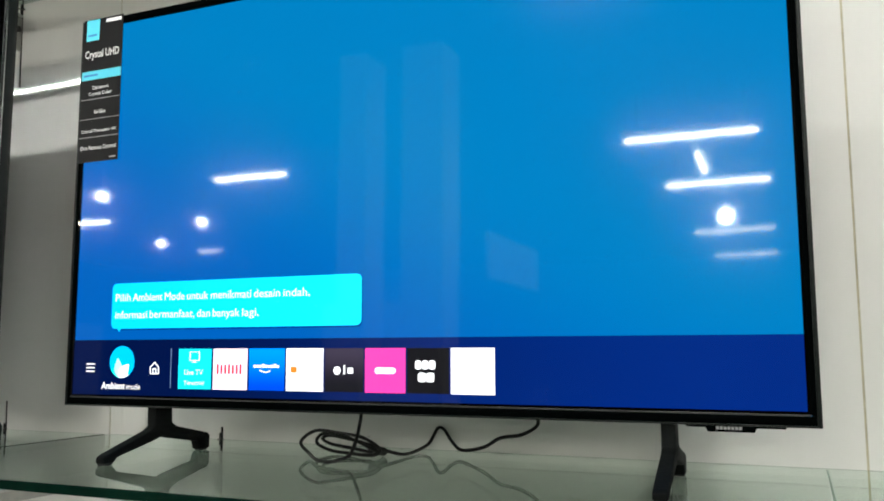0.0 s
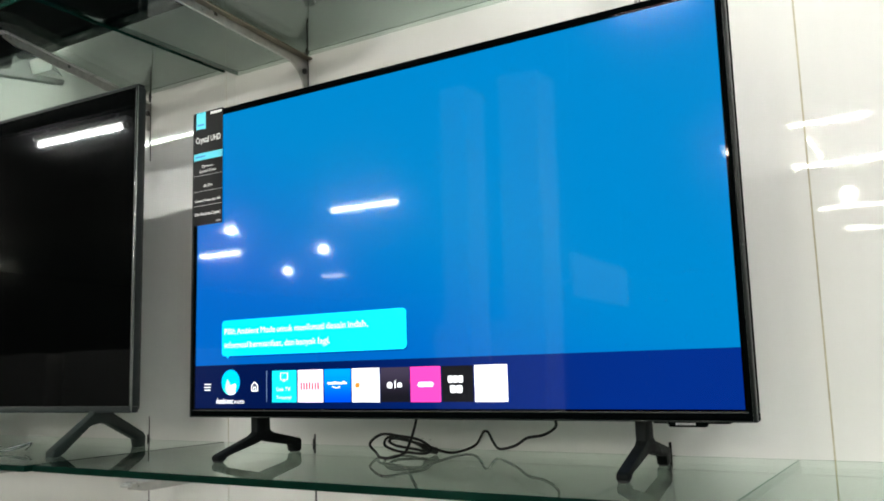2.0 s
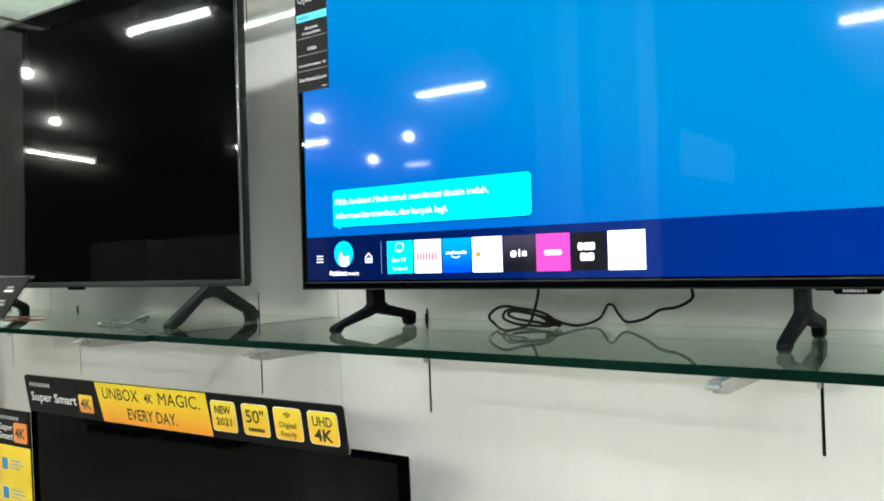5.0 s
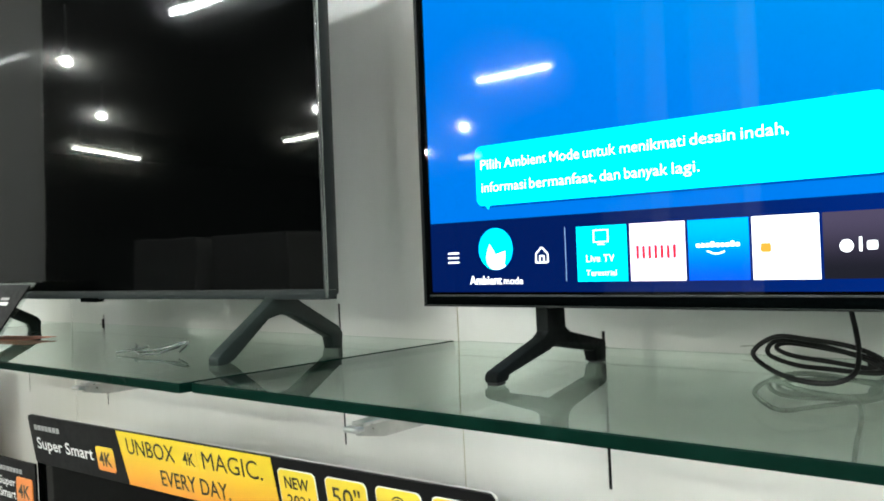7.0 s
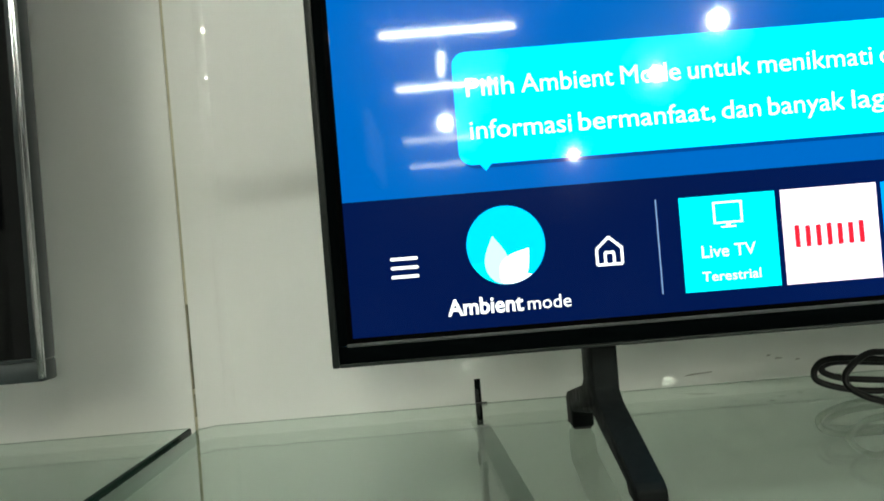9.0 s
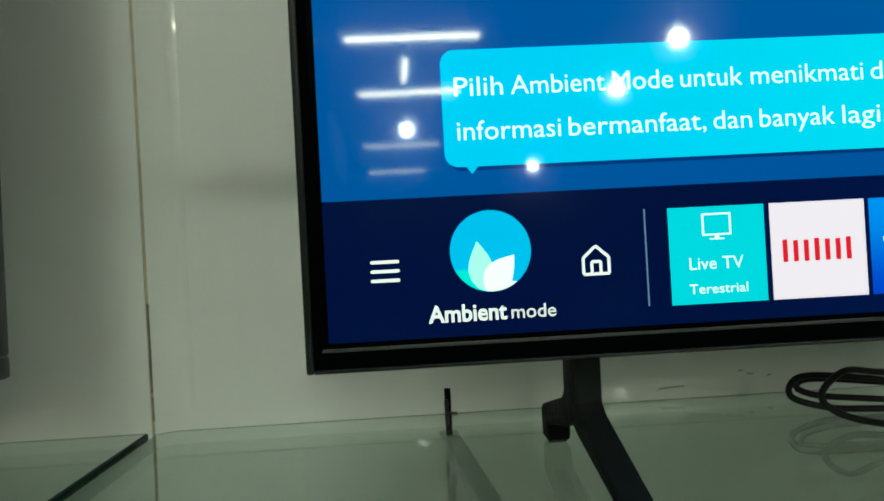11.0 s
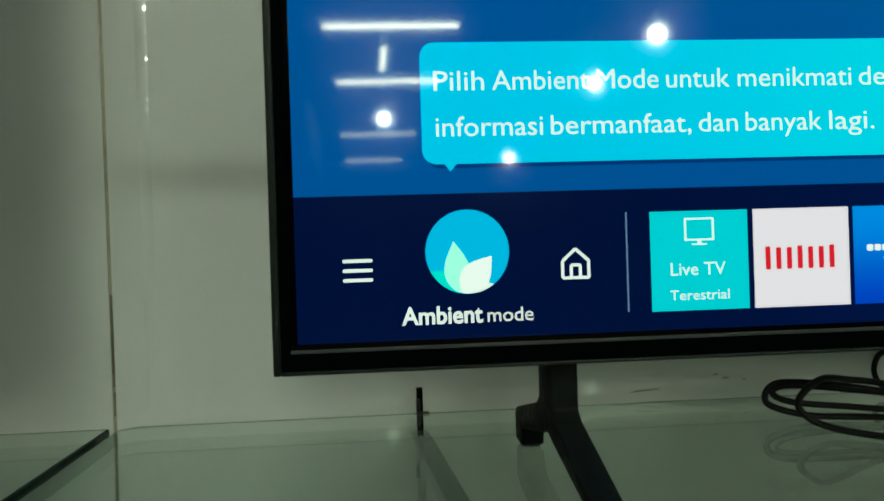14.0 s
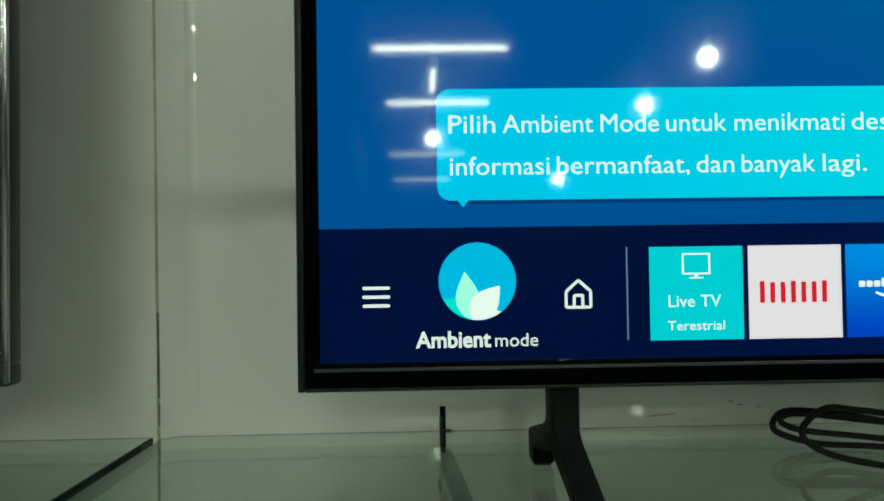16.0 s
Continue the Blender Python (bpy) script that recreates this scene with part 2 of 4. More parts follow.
def smooth_path(points, steps=8):
    out = []
    p = [Vector(q) for q in points]
    for i in range(len(p) - 1):
        a, b, c, d = p[max(i - 1, 0)], p[i], p[i + 1], p[min(i + 2, len(p) - 1)]
        for k in range(steps):
            t = k / steps
            out.append(0.5 * (2 * b + (c - a) * t + (2 * a - 5 * b + 4 * c - d) * t * t + (3 * b - a - 3 * c + d) * t ** 3))
    return out + [p[-1]]


def tube(points, r, n=10, bm=None):
    bm = bm or bmesh.new()
    p = [Vector(q) for q in points]
    rings, side = [], Vector((0.31, 0.52, 0.79))
    for i, q in enumerate(p):
        d = (p[min(i + 1, len(p) - 1)] - p[max(i - 1, 0)]).normalized()
        side = (side - d * side.dot(d)).normalized()
        up = d.cross(side)
        rings.append([bm.verts.new(q + r * (math.cos(2 * math.pi * k / n) * side + math.sin(2 * math.pi * k / n) * up)) for k in range(n)])
    for a, b in zip(rings, rings[1:]):
        for k in range(n):
            bm.faces.new((a[k], a[(k + 1) % n], b[(k + 1) % n], b[k]))
    bm.faces.new(rings[0][::-1])
    bm.faces.new(rings[-1])
    return bm


def writing(text, x, z, width, y, mat, parent, name="lettering", bold=0.0, height=None, middle=False, m=None, tall=None):
    """Letters in the plane of x and z, read from the front, starting at x (or round it), baseline z, as wide as given."""
    cu = bpy.data.curves.new(name, "FONT")
    cu.body, cu.size, cu.extrude, cu.offset, cu.resolution_u = text, 1.0, 0.0, bold, 3
    tmp = new("tmp", cu)
    bpy.context.view_layer.update()
    me = bpy.data.meshes.new_from_object(tmp.evaluated_get(bpy.context.evaluated_depsgraph_get()))
    bpy.data.objects.remove(tmp)
    xs, ys = [v.co.x for v in me.vertices], [v.co.y for v in me.vertices]
    s = width / (max(xs) - min(xs))
    sv = tall or (s if height is None else height / (max(ys) - min(ys)))
    x0 = x - width / 2 if middle else x
    for v in me.vertices:
        v.co = (x0 + (v.co.x - min(xs)) * s, y, z + v.co.y * sv)
    me.materials.clear()
    me.materials.append(mat)
    ob = new(name, me)
    ob.parent = parent
    if m is not None:
        ob.matrix_basis = m
    return ob


# ---- room ----
ROOM_X0, ROOM_X1, ROOM_Y0, ROOM_Y1, ROOM_Z = -13.0, 6.5, -16.0, 0.26, 3.55
floor = part("floor", box(ROOM_X0, ROOM_X1, ROOM_Y0, ROOM_Y1 + 0.2, -0.12, -0.004), GROUT)
tagged(floor, "pale grey tiled shop floor", "floor", kind="structure")
ceiling = part("ceiling", box(ROOM_X0, ROOM_X1, ROOM_Y0, ROOM_Y1 + 0.2, ROOM_Z, ROOM_Z + 0.12), CEILING)
tagged(ceiling, "dark painted shop ceiling with hung lamps", "ceiling", kind="structure")
for nm, x0, x1, y0, y1 in (("wall_south", ROOM_X0, ROOM_X1, ROOM_Y0 - 0.15, ROOM_Y0), ("wall_west", ROOM_X0 - 0.15, ROOM_X0, ROOM_Y0, ROOM_Y1 + 0.2),
                           ("wall_east", ROOM_X1, ROOM_X1 + 0.15, ROOM_Y0, ROOM_Y1 + 0.2)):
    w = part(nm, box(x0, x1, y0, y1, 0, ROOM_Z), PLASTER)
    tagged(w, "dark painted shop wall", "wall", kind="structure")
divider = part("wall_divider", box(-1.93, -1.75, -0.51, WALL - 0.002, 0, ROOM_Z, 0.003), PANEL)
tagged(divider, "white laminate divider wall that ends the display bay", "wall", kind="structure")

# the display wall: laminate panels before a dark carcass, with slits for the shelf brackets
wall_north = part("wall_north", box(ROOM_X0, ROOM_X1, WALL + 0.024, WALL + 0.2, 0, ROOM_Z), CARCASS)
tagged(wall_north, "display wall of glossy white laminate panels with bracket slits", "wall", kind="structure")
SEAMS = [-4.807, -3.642, -2.477, -1.312, -0.149, 1.018, 2.183, 3.348, 4.513]
SLITS = {-1.312: (0.146, 0.913), -0.149: (0.234, 0.936)}
LEVELS = ((ZT - 1.18, ZT - 0.95), (ZT - 0.252, ZT - 0.052), (ZT + 0.57, ZT + 0.80))


def panel_mesh(w, h, holes):
    """A panel w by h, 18 mm thick, with slits (x0, x1, z0, z1) cut through."""
    xs = sorted({0, w, *[v for q in holes for v in q[:2]]})
    zs = sorted({0, h, *[v for q in holes for v in q[2:]]})
    solid = lambda i, j: 0 <= i < len(xs) - 1 and 0 <= j < len(zs) - 1 and not any(
        q[0] - 1e-6 <= xs[i] and xs[i + 1] <= q[1] + 1e-6 and q[2] - 1e-6 <= zs[j] and zs[j + 1] <= q[3] + 1e-6 for q in holes)
    bm = bmesh.new()
    grid = {(i, j, k): bm.verts.new((x, 0.018 * k, z)) for i, x in enumerate(xs) for j, z in enumerate(zs) for k in (0, 1)}
    for i in range(len(xs) - 1):
        for j in range(len(zs) - 1):
            if not solid(i, j):
                continue
            for k in (0, 1):
                bm.faces.new([grid[i, j, k], grid[i + 1, j, k], grid[i + 1, j + 1, k], grid[i, j + 1, k]])
            for di, dj, a, b in ((-1, 0, (0, 0), (0, 1)), (1, 0, (1, 0), (1, 1)), (0, -1, (0, 0), (1, 0)), (0, 1, (0, 1), (1, 1))):
                if not solid(i + di, j + dj):
                    bm.faces.new([grid[i + a[0], j + a[1], 0], grid[i + b[0], j + b[1], 0], grid[i + b[0], j + b[1], 1], grid[i + a[0], j + a[1], 1]])
    return bm


for a, b in zip(SEAMS, SEAMS[1:]):
    offs = SLITS.get(a, (0.19, 0.92))
    holes = [(o - 0.0025, o + 0.0025, z0 - 0.0115, z1 - 0.0115 + (0.031 if o == 0.913 and z1 < ZT and z0 > 1 else 0)) for o in offs for z0, z1 in LEVELS]
    part("panel", panel_mesh(b - a - 0.0026, ROOM_Z - 0.02, holes), PANEL, wall_north, m=pose(a + 0.0013, WALL, 0.01))
    for x0, x1, z0, z1 in holes:
        part("slotted_upright", box(a + 0.0013 + x0 + 0.0003, a + 0.0013 + x1 - 0.0003, WALL + 0.0012, WALL + 0.02, z0 + 0.0105, z1 + 0.0095), CARCASS, wall_north)
    gaps = ((0.01, ZT - 0.066), (ZT + 0.028, ROOM_Z - 0.02)) if abs(a + 0.149) < 0.01 else ((0.01, ROOM_Z - 0.02),)
    for z0, z1 in gaps:
        part("seam_filler", box(a - 0.0024, a + 0.0024, WALL + 0.0015, WALL + 0.017, z0, z1), SEAM, wall_north)
# crumbs of filler left along the open part of the joint
crumb = random.Random(5)
z = ZT - 0.066
while z < ZT + 0.028:
    step = crumb.uniform(0.004, 0.011)
    wide = 0.0026 if z < ZT - 0.047 and crumb.random() < 0.7 else crumb.uniform(0.0002, 0.0010) + 0.012 * max(0.0, z - ZT - 0.008)
    part("filler_crumb", box(-0.149 - 0.0013, -0.149 - 0.0013 + wide, WALL + 0.0008, WALL + 0.017, z, z + step, 0.0003, 1), SEAM, wall_north)
    z += step
# a shallow upright swelling of the laminate over a joint beneath it
ridge = bmesh.new()
lens = [(0.0045 * k / 6, 0.022 - math.sqrt(0.022 ** 2 - (0.0045 * k / 6) ** 2)) for k in range(-6, 7)]
lift = lens[0][1]
low_row, high_row = ([ridge.verts.new((-0.1195 + x, WALL - lift + d, z)) for x, d in lens] for z in (ZT - 0.06, ROOM_Z - 0.03))
for k in range(12):
    ridge.faces.new((low_row[k], low_row[k + 1], high_row[k + 1], high_row[k]))
part("laminate_ridge", ridge, PANEL, wall_north, smooth=True)
for k, (x, z, w, s) in enumerate(((0.270, -0.0645, 0.024, 3), (0.338, -0.057, 0.006, -5), (0.354, -0.059, 0.004, 0), (0.330, -0.054, 0.004, 0))):
    part("scuff", plate([(-w / 2, -0.0007), (w / 2, -0.0002), (w / 2, 0.0006), (-w / 4, 0.0008)], -0.0006, 0.0), SCUFF, wall_north, m=pose(x, WALL - 0.0002, ZT + z, 0, -s, 0))


# ---- lamps ----
def tube_lamp(x0, x1, y, z, turn=0.0):
    lamp = thing("tube_lamp", "white batten lamp with a lit fluorescent tube hung from the ceiling", "lamp", pose((x0 + x1) / 2, y, z, 0, 0, turn), "ceiling tube lamps")
    h = (x1 - x0) / 2
    part("batten", box(-h - 0.03, h + 0.03, -0.03, 0.03, 0.024, 0.064, 0.006), BATTEN, lamp)
    part("tube", tube([(-h, 0, 0), (h, 0, 0)], 0.012, 10), TUBE if y > -4 else FAR_TUBE if y > -10 else DIM_TUBE, lamp, "lit fluorescent tube")
    for s in (-1, 1):
        part("lamp_holder", box(s * h - 0.012, s * h + 0.012, -0.02, 0.02, -0.02, 0.03, 0.004), BATTEN, lamp)
        part("hanger", tube([(s * h * 0.8, 0, 0.06), (s * h * 0.8, 0, ROOM_Z - z)], 0.004, 6), BATTEN, lamp)


def bulb_lamp(x, y, z, r=0.075):
    lamp = thing("bulb_lamp", "round lit bulb lamp hung from the ceiling", "lamp", pose(x, y, z), "ceiling bulb lamps")
    bm = bmesh.new()
    bmesh.ops.create_uvsphere(bm, u_segments=20, v_segments=12, radius=r)
    part("bulb", bm, BULB, lamp, "lit round bulb", True)
    part("socket", tube([(0, 0, r * 0.9), (0, 0, r * 0.9 + 0.07)], 0.03, 12), BATTEN, lamp)
    part("hanger", tube([(0, 0, r * 0.9 + 0.06), (0, 0, ROOM_Z - z)], 0.006, 6), BATTEN, lamp)


# tubes right of x = 1 are added, unseen lamps that brighten the wall
for x0, x1, y, dz in ((-0.02, 0.36, -2.45, 1.72), (-0.24, 0.77, -5.6, 1.80), (-0.21, 0.80, -7.7, 1.86), (-0.27, 0.76, -11.0, 1.87), (-0.30, 0.72, -14.7, 1.99),
                      (-3.95, -3.1, -2.55, 1.72), (-4.3, -3.45, -5.73, 1.84), (-8.2, -7.4, -7.5, 1.91), (-9.1, -8.6, -11.4, 2.06),
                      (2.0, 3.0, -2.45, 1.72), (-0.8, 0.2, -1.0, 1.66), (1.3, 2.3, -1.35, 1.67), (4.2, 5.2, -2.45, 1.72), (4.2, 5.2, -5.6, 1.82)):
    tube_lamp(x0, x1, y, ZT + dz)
tube_lamp(-0.22, 0.68, -6.72, ZT + 1.85, 90)
tube_lamp(-11.2, -9.9, -6.2, ZT + 1.86, 75)
for x, y, dz in ((0.28, -9.0, 1.73), (2.43, -6.1, 1.86), (2.52, -8.27, 1.94), (2.4, -13.0, 1.76), (-6.0, -5.94, 1.85), (-6.38, -8.1, 1.93), (-8.75, -10.0, 2.01),
                 (-5.6, -2.78, 1.73), (-7.7, -4.35, 1.79)):
    bulb_lamp(x, y, ZT + dz, 0.036 if x < -5 else 0.068)

# what stands behind the aisle and shows in the screens
for x0, x1 in ((-1.42, -1.12), (-1.9, -1.69)):
    c = part("pillar", box(x0, x1, -4.3, -4.0, 0, ROOM_Z, 0.01), WHITE_PAINT)
    tagged(c, "white painted square pillar in the shop", "pillar", kind="structure")
board = thing("hanging_sign", "plain white sign board hung over the aisle", "sign", pose(-0.12, -2.4, ZT + 0.47), "")
part("board", box(-0.01, 0.01, -0.32, 0.32, -0.09, 0.09, 0.004), WHITE_PAINT, board)
for s in (-0.28, 0.28):
    part("wire", tube([(0, s, 0.088), (0, s, ROOM_Z - ZT - 0.47)], 0.0008, 6), BLACK_METAL, board)
counter = thing("display_counter", "white display counter in the shop aisle", "counter", pose(-2.0, -4.9, 0))
part("body", box(-0.36, 0.36, -0.3, 0.3, 0.06, ZT + 0.50, 0.01), WHITE_PAINT, counter)
part("plinth", box(-0.33, 0.33, -0.27, 0.27, 0, 0.062), BLACK_METAL, counter)

low_stand = thing("display_stand", "pale grey display stand in the shop aisle", "stand", pose(-5.0, -3.45, 0), "display stands")
part("body", box(-0.40, 0.40, -0.25, 0.25, 0.06, ZT + 0.32, 0.01), GREY_PAINT, low_stand)
part("plinth", box(-0.37, 0.37, -0.22, 0.22, 0, 0.062), BLACK_METAL, low_stand)
copy_thing(low_stand, pose(-4.02, -3.45, 0))


# ---- glass shelves and brackets ----
def glass_shelf(x0, x1, y0, y1, top, label, thick=0.0105, cut=0.0, thin_end=False):
    """A sheet of glass; cut: how much of its rear left corner is cut away; thin_end: its right end is clear, not dark."""
    shelf = thing("glass_shelf", label, "shelf", pose(0, 0, top, LEAN_BACK), "glass shelves")
    ring = [(x0, y0), (x1, y0), (x1, y1), (x0 + cut, y1), (x0, y1 - cut * 0.9)] if cut else [(x0, y0), (x1, y0), (x1, y1), (x0, y1)]
    pane, edge = bmesh.new(), bmesh.new()
    for z in (0.0, -thick):
        pane.faces.new([pane.verts.new((x, y, z)) for x, y in ring])
    inset = 0.0011
    cx, cy = (x0 + x1) / 2, (y0 + y1) / 2
    grow = [(x + math.copysign(inset, x - cx), y + math.copysign(inset, y - cy)) for x, y in ring]
    rows = [[edge.verts.new((x, y, z)) for x, y in r] for r, z in ((ring, 0.0), (grow, -inset), (grow, inset - thick), (ring, -thick))]
    n = len(ring)
    for p, q in zip(rows, rows[1:]):
        for i in range(n):
            edge.faces.new((p[i], p[(i + 1) % n], q[(i + 1) % n], q[i]))
    sheet = part("pane", pane, GLASS, shelf)
    sheet.visible_shadow = False
    rim = part("polished_edge", edge, [EDGE, REAR_EDGE, CLEAR_EDGE], shelf, "dark green polished edge")
    for f in rim.data.polygons:
        rear = min(rim.data.vertices[v].co.y for v in f.vertices) > y1 - 0.02
        butted = max(rim.data.vertices[v].co.x for v in f.vertices) < x0 + 0.002
        clear = rear or (thin_end and min(rim.data.vertices[v].co.x for v in f.vertices) > x1 - 0.002)
        heights = [rim.data.vertices[v].co.z for v in f.vertices]
        f.material_index = 2 if clear and (max(heights) - min(heights) > 0.003 or max(heights) < -0.004) else 1 if clear or butted else 0
    return shelf


LEFT_SHELF = (-1.298, -0.152)
MID_SHELF = (-0.142, 0.972)
RIGHT_SHELF = (0.9745, 2.12)
glass_shelf(*LEFT_SHELF, -0.216, 0.226, SHELF, "clear green-edged glass shelf under the grey television")
glass_shelf(*MID_SHELF, -0.206, 0.230, SHELF, "clear green-edged glass shelf under the lit television", cut=0.012, thin_end=True)
glass_shelf(*RIGHT_SHELF, -0.198, 0.230, SHELF, "empty clear glass shelf with a green edge")
glass_shelf(-1.744, -1.306, -0.222, 0.226, SHELF, "clear green-edged glass shelf on steel brackets")
UP = ZT + 0.727
glass_shelf(-1.26, -0.116, -0.252, 0.200, UP, "clear green-edged glass shelf above the televisions")
glass_shelf(-0.104, 1.01, -0.252, 0.228, UP, "clear green-edged glass shelf above the televisions")
LOW = ZT - 0.284 - 0.642 - 0.073
glass_shelf(-1.298, -0.152, -0.24, 0.228, LOW, "clear glass shelf close to the floor")
glass_shelf(-0.142, 0.972, -0.24, 0.228, LOW, "clear glass shelf close to the floor")


def bracket_build(reach, wide=0.007, top_mat=CHROME):
    br = thing("shelf_bracket", "chromed steel shelf bracket hooked into a wall slit", "bracket", None, "shelf brackets")
    # arm that tapers away from the wall, with a curved underside at its root
    under = [(-0.012 - 0.06 * (1 - math.cos(a)), -0.070 + 0.050 * math.sin(a)) for a in [radians(v) for v in range(0, 91, 10)]]
    prof = [(0.0, -0.004), (0.0, -0.070)] + under + [(-reach + 0.03, -0.018), (-reach, -0.012), (-reach, -0.004)]
    part("arm", side_profile([(y, z) for y, z in prof], -0.0022, 0.0022), BRACKET, br)
    part("flange", box(-wide, wide, -reach, -0.004, -0.0040, -0.0005, 0.001), top_mat, br)
    part("tip", box(-0.007, 0.010, -reach - 0.012, -reach - 0.001, -0.0080, -0.0030, 0.0022), CHROME, br, "rounded chrome tip")
    hook = box(-0.0016, 0.0016, -0.004, 0.004, 0.0, 0.0235, 0.0008)
    box(-0.0016, 0.008, -0.009, -0.002, 0.0112, 0.0136, 0.0006, 2, hook)
    part("hook", hook, BLACK_METAL, br, "black hook in the slit")
    part("screw", tube([(-0.004, -0.014, -0.030), (0.006, -0.014, -0.030)], 0.006, 12), BLACK_METAL, br)
    return br


first = bracket_build(0.452)
first.matrix_basis = pose(-0.399, WALL, SHELF - 0.0185, LEAN_BACK, 0, 5)
for x, z, swing in ((-1.166, SHELF, 2), (0.085, SHELF, 3), (0.787, SHELF, 1), (1.208, SHELF, 0), (1.938, SHELF, 0), (-1.557, SHELF, 0),
                    (-1.166, LOW, 0), (-0.408, LOW, 0), (0.085, LOW, 0), (0.787, LOW, 0)):
    copy_thing(first, pose(x, WALL, z - 0.0185, LEAN_BACK, 0, swing))
copy_thing(first, pose(-0.399, WALL, UP - 0.0185, LEAN_BACK, 0, 16))
broad = bracket_build(0.452, 0.017, BROWN_STEEL)
broad.matrix_basis = pose(0.085, WALL, UP - 0.0185, LEAN_BACK, 0, 5)
for x, swing in ((-1.166, 4), (0.787, 0)):
    copy_thing(broad, pose(x, WALL, UP - 0.0185, LEAN_BACK, 0, swing))


# ---- televisions ----
def tv_shell(tv, w, h, frame_mat, lip_mat, depth=0.026, side=0.009, chin=0.014, screen_mat=None):
    """Frame, back cover and screen in the television's own axes: x from 0 to w, z from 0 to h, front at y = 0."""
    f = bmesh.new()
    box(0.0002, w - 0.0002, 0.0, depth, -0.0008, chin - 0.002, 0.0016, 2, f)
    box(0, w, 0.0, depth, h - side, h, 0.0014, 2, f)
    box(0.0004, side, 0.0, depth, chin - 0.0022, h - side + 0.0002, 0.0014, 2, f)
    box(w - side, w - 0.0004, 0.0, depth, chin - 0.0022, h - side + 0.0002, 0.0014, 2, f)
    part("bezel", f, frame_mat, tv, smooth=True)
    part("lip", box(side - 0.001, w - side + 0.001, -0.0006, 0.004, chin - 0.0026, chin - 0.0008, 0.0004), lip_mat, tv)
    scr = part("screen", box(side - 0.002, w - side + 0.002, 0.0012, 0.006, chin - 0.003, h - side + 0.002), screen_mat, tv)
    bk = bmesh.new()
    box(0.004, w - 0.004, depth - 0.002, depth + 0.008, 0.004, h - 0.004, 0.003, 2, bk)
    box(w * 0.13, w * 0.87, depth, depth + 0.034, 0.03, h * 0.62, 0.012, 2, bk)
    part("back_cover", bk, BACK, tv, smooth=True)
    for i in range(9):
        x = w * 0.2 + i * w * 0.6 / 9
        part("vent", box(x, x + w * 0.045, depth + 0.032, depth + 0.0355, h * 0.5, h * 0.51), RUBBER, tv)
    return scr


def neck_foot(tv, x, mat, turn=0.0):
    """A leg with a short neck and two arms, in the television's axes, on a shelf some 70 mm lower that leans back."""
    leg = part("leg", side_profile([(0.004, 0.004), (0.004, -0.026), (-0.004, -0.031), (-0.080, -0.053), (-0.0845, -0.056), (-0.0845, -0.063), (-0.067, -0.063),
                                    (-0.064, -0.058), (0.006, -0.044), (0.018, -0.040), (0.030, -0.044), (0.092, -0.056), (0.096, -0.068), (0.116, -0.068), (0.117, -0.050), (0.112, -0.046),
                                    (0.046, -0.030), (0.037, -0.024), (0.036, 0.004)], -0.0073, 0.0073, 0.0014), mat, tv, smooth=True, m=RECLINE.inverted() @ pose(x, 0, 0, 0, 0, turn))
    for y, z in ((-0.076, -0.0659), (0.106, -0.0699)):
        part("rubber_foot", box(-0.006, 0.006, y - 0.007, y + 0.007, z, z + 0.005, 0.001), RUBBER, leg)
    return leg


def vee_foot(tv, x, mat, turn=0.0, reclined=False):
    leg = part("leg", side_profile([(0.0, 0.004), (-0.008, -0.004), (-0.089, -0.056), (-0.099, -0.063), (-0.099, -0.073), (-0.082, -0.073), (-0.073, -0.069), (-0.012, -0.025), (0.012, -0.021),
                                    (0.034, -0.025), (0.104, -0.062), (0.108, -0.079), (0.127, -0.079), (0.129, -0.058), (0.121, -0.048), (0.046, -0.006), (0.036, 0.004)], -0.0092, 0.0092, 0.0018), mat, tv, smooth=True, m=(RECLINE.inverted() if reclined else Matrix()) @ pose(x, 0, 0, 0, 0, turn))
    return leg


def blade_foot(tv, x, mat, turn=0.0):
    """A long low foot with a short neck."""
    return part("leg", side_profile([(-0.105, -0.041), (0.0, -0.044), (0.100, -0.046), (0.102, -0.036), (0.034, -0.030), (0.028, 0.004), (-0.002, 0.004), (-0.006, -0.028), (-0.102, -0.030), (-0.106, -0.034)],
                                    -0.010, 0.010, 0.003), mat, tv, "pale grey plastic foot", smooth=True, m=pose(x, 0, 0, 0, 0, turn))


# -- the lit television
LATE = 2.25
SKY_LEFT, SKY_RIGHT = srgb(0, 74, 147, LATE), srgb(0, 97, 150, LATE)
BAND = lit("menu_band_blue", srgb(0, 12, 53, LATE), to=srgb(0, 30, 100, LATE), low=0.15, high=0.9)
SKY = lit("menu_sky_blue", SKY_LEFT, to=SKY_RIGHT, low=0.30, high=0.74, axis=(0.6, 0, 1.2))
tv = thing("television", "black flat television on two black legs with a lit blue menu", "television", pose(0, 0, ZT) @ RECLINE)
TW, TH = 0.966, 0.554
screen = tv_shell(tv, TW, TH, BEZEL, TRIM, 0.026, 0.010, 0.0122, SKY)
rim = box(0.0, 0.0040, -0.0010, 0.010, -0.0014, TH + 0.0006, 0.0009)
box(TW - 0.0040, TW + 0.0004, -0.0010, 0.010, -0.0014, TH + 0.0006, 0.0009, 2, rim)
box(0.0040, TW - 0.0040, -0.0010, 0.010, -0.0014, 0.0006, 0.0008, 2, rim)
part("outer_rim", rim, RIM, tv, "dark grey outer rim", True)
neck_foot(tv, 0.1495, FOOT)
neck_foot(tv, 0.8215, FOOT, 2)
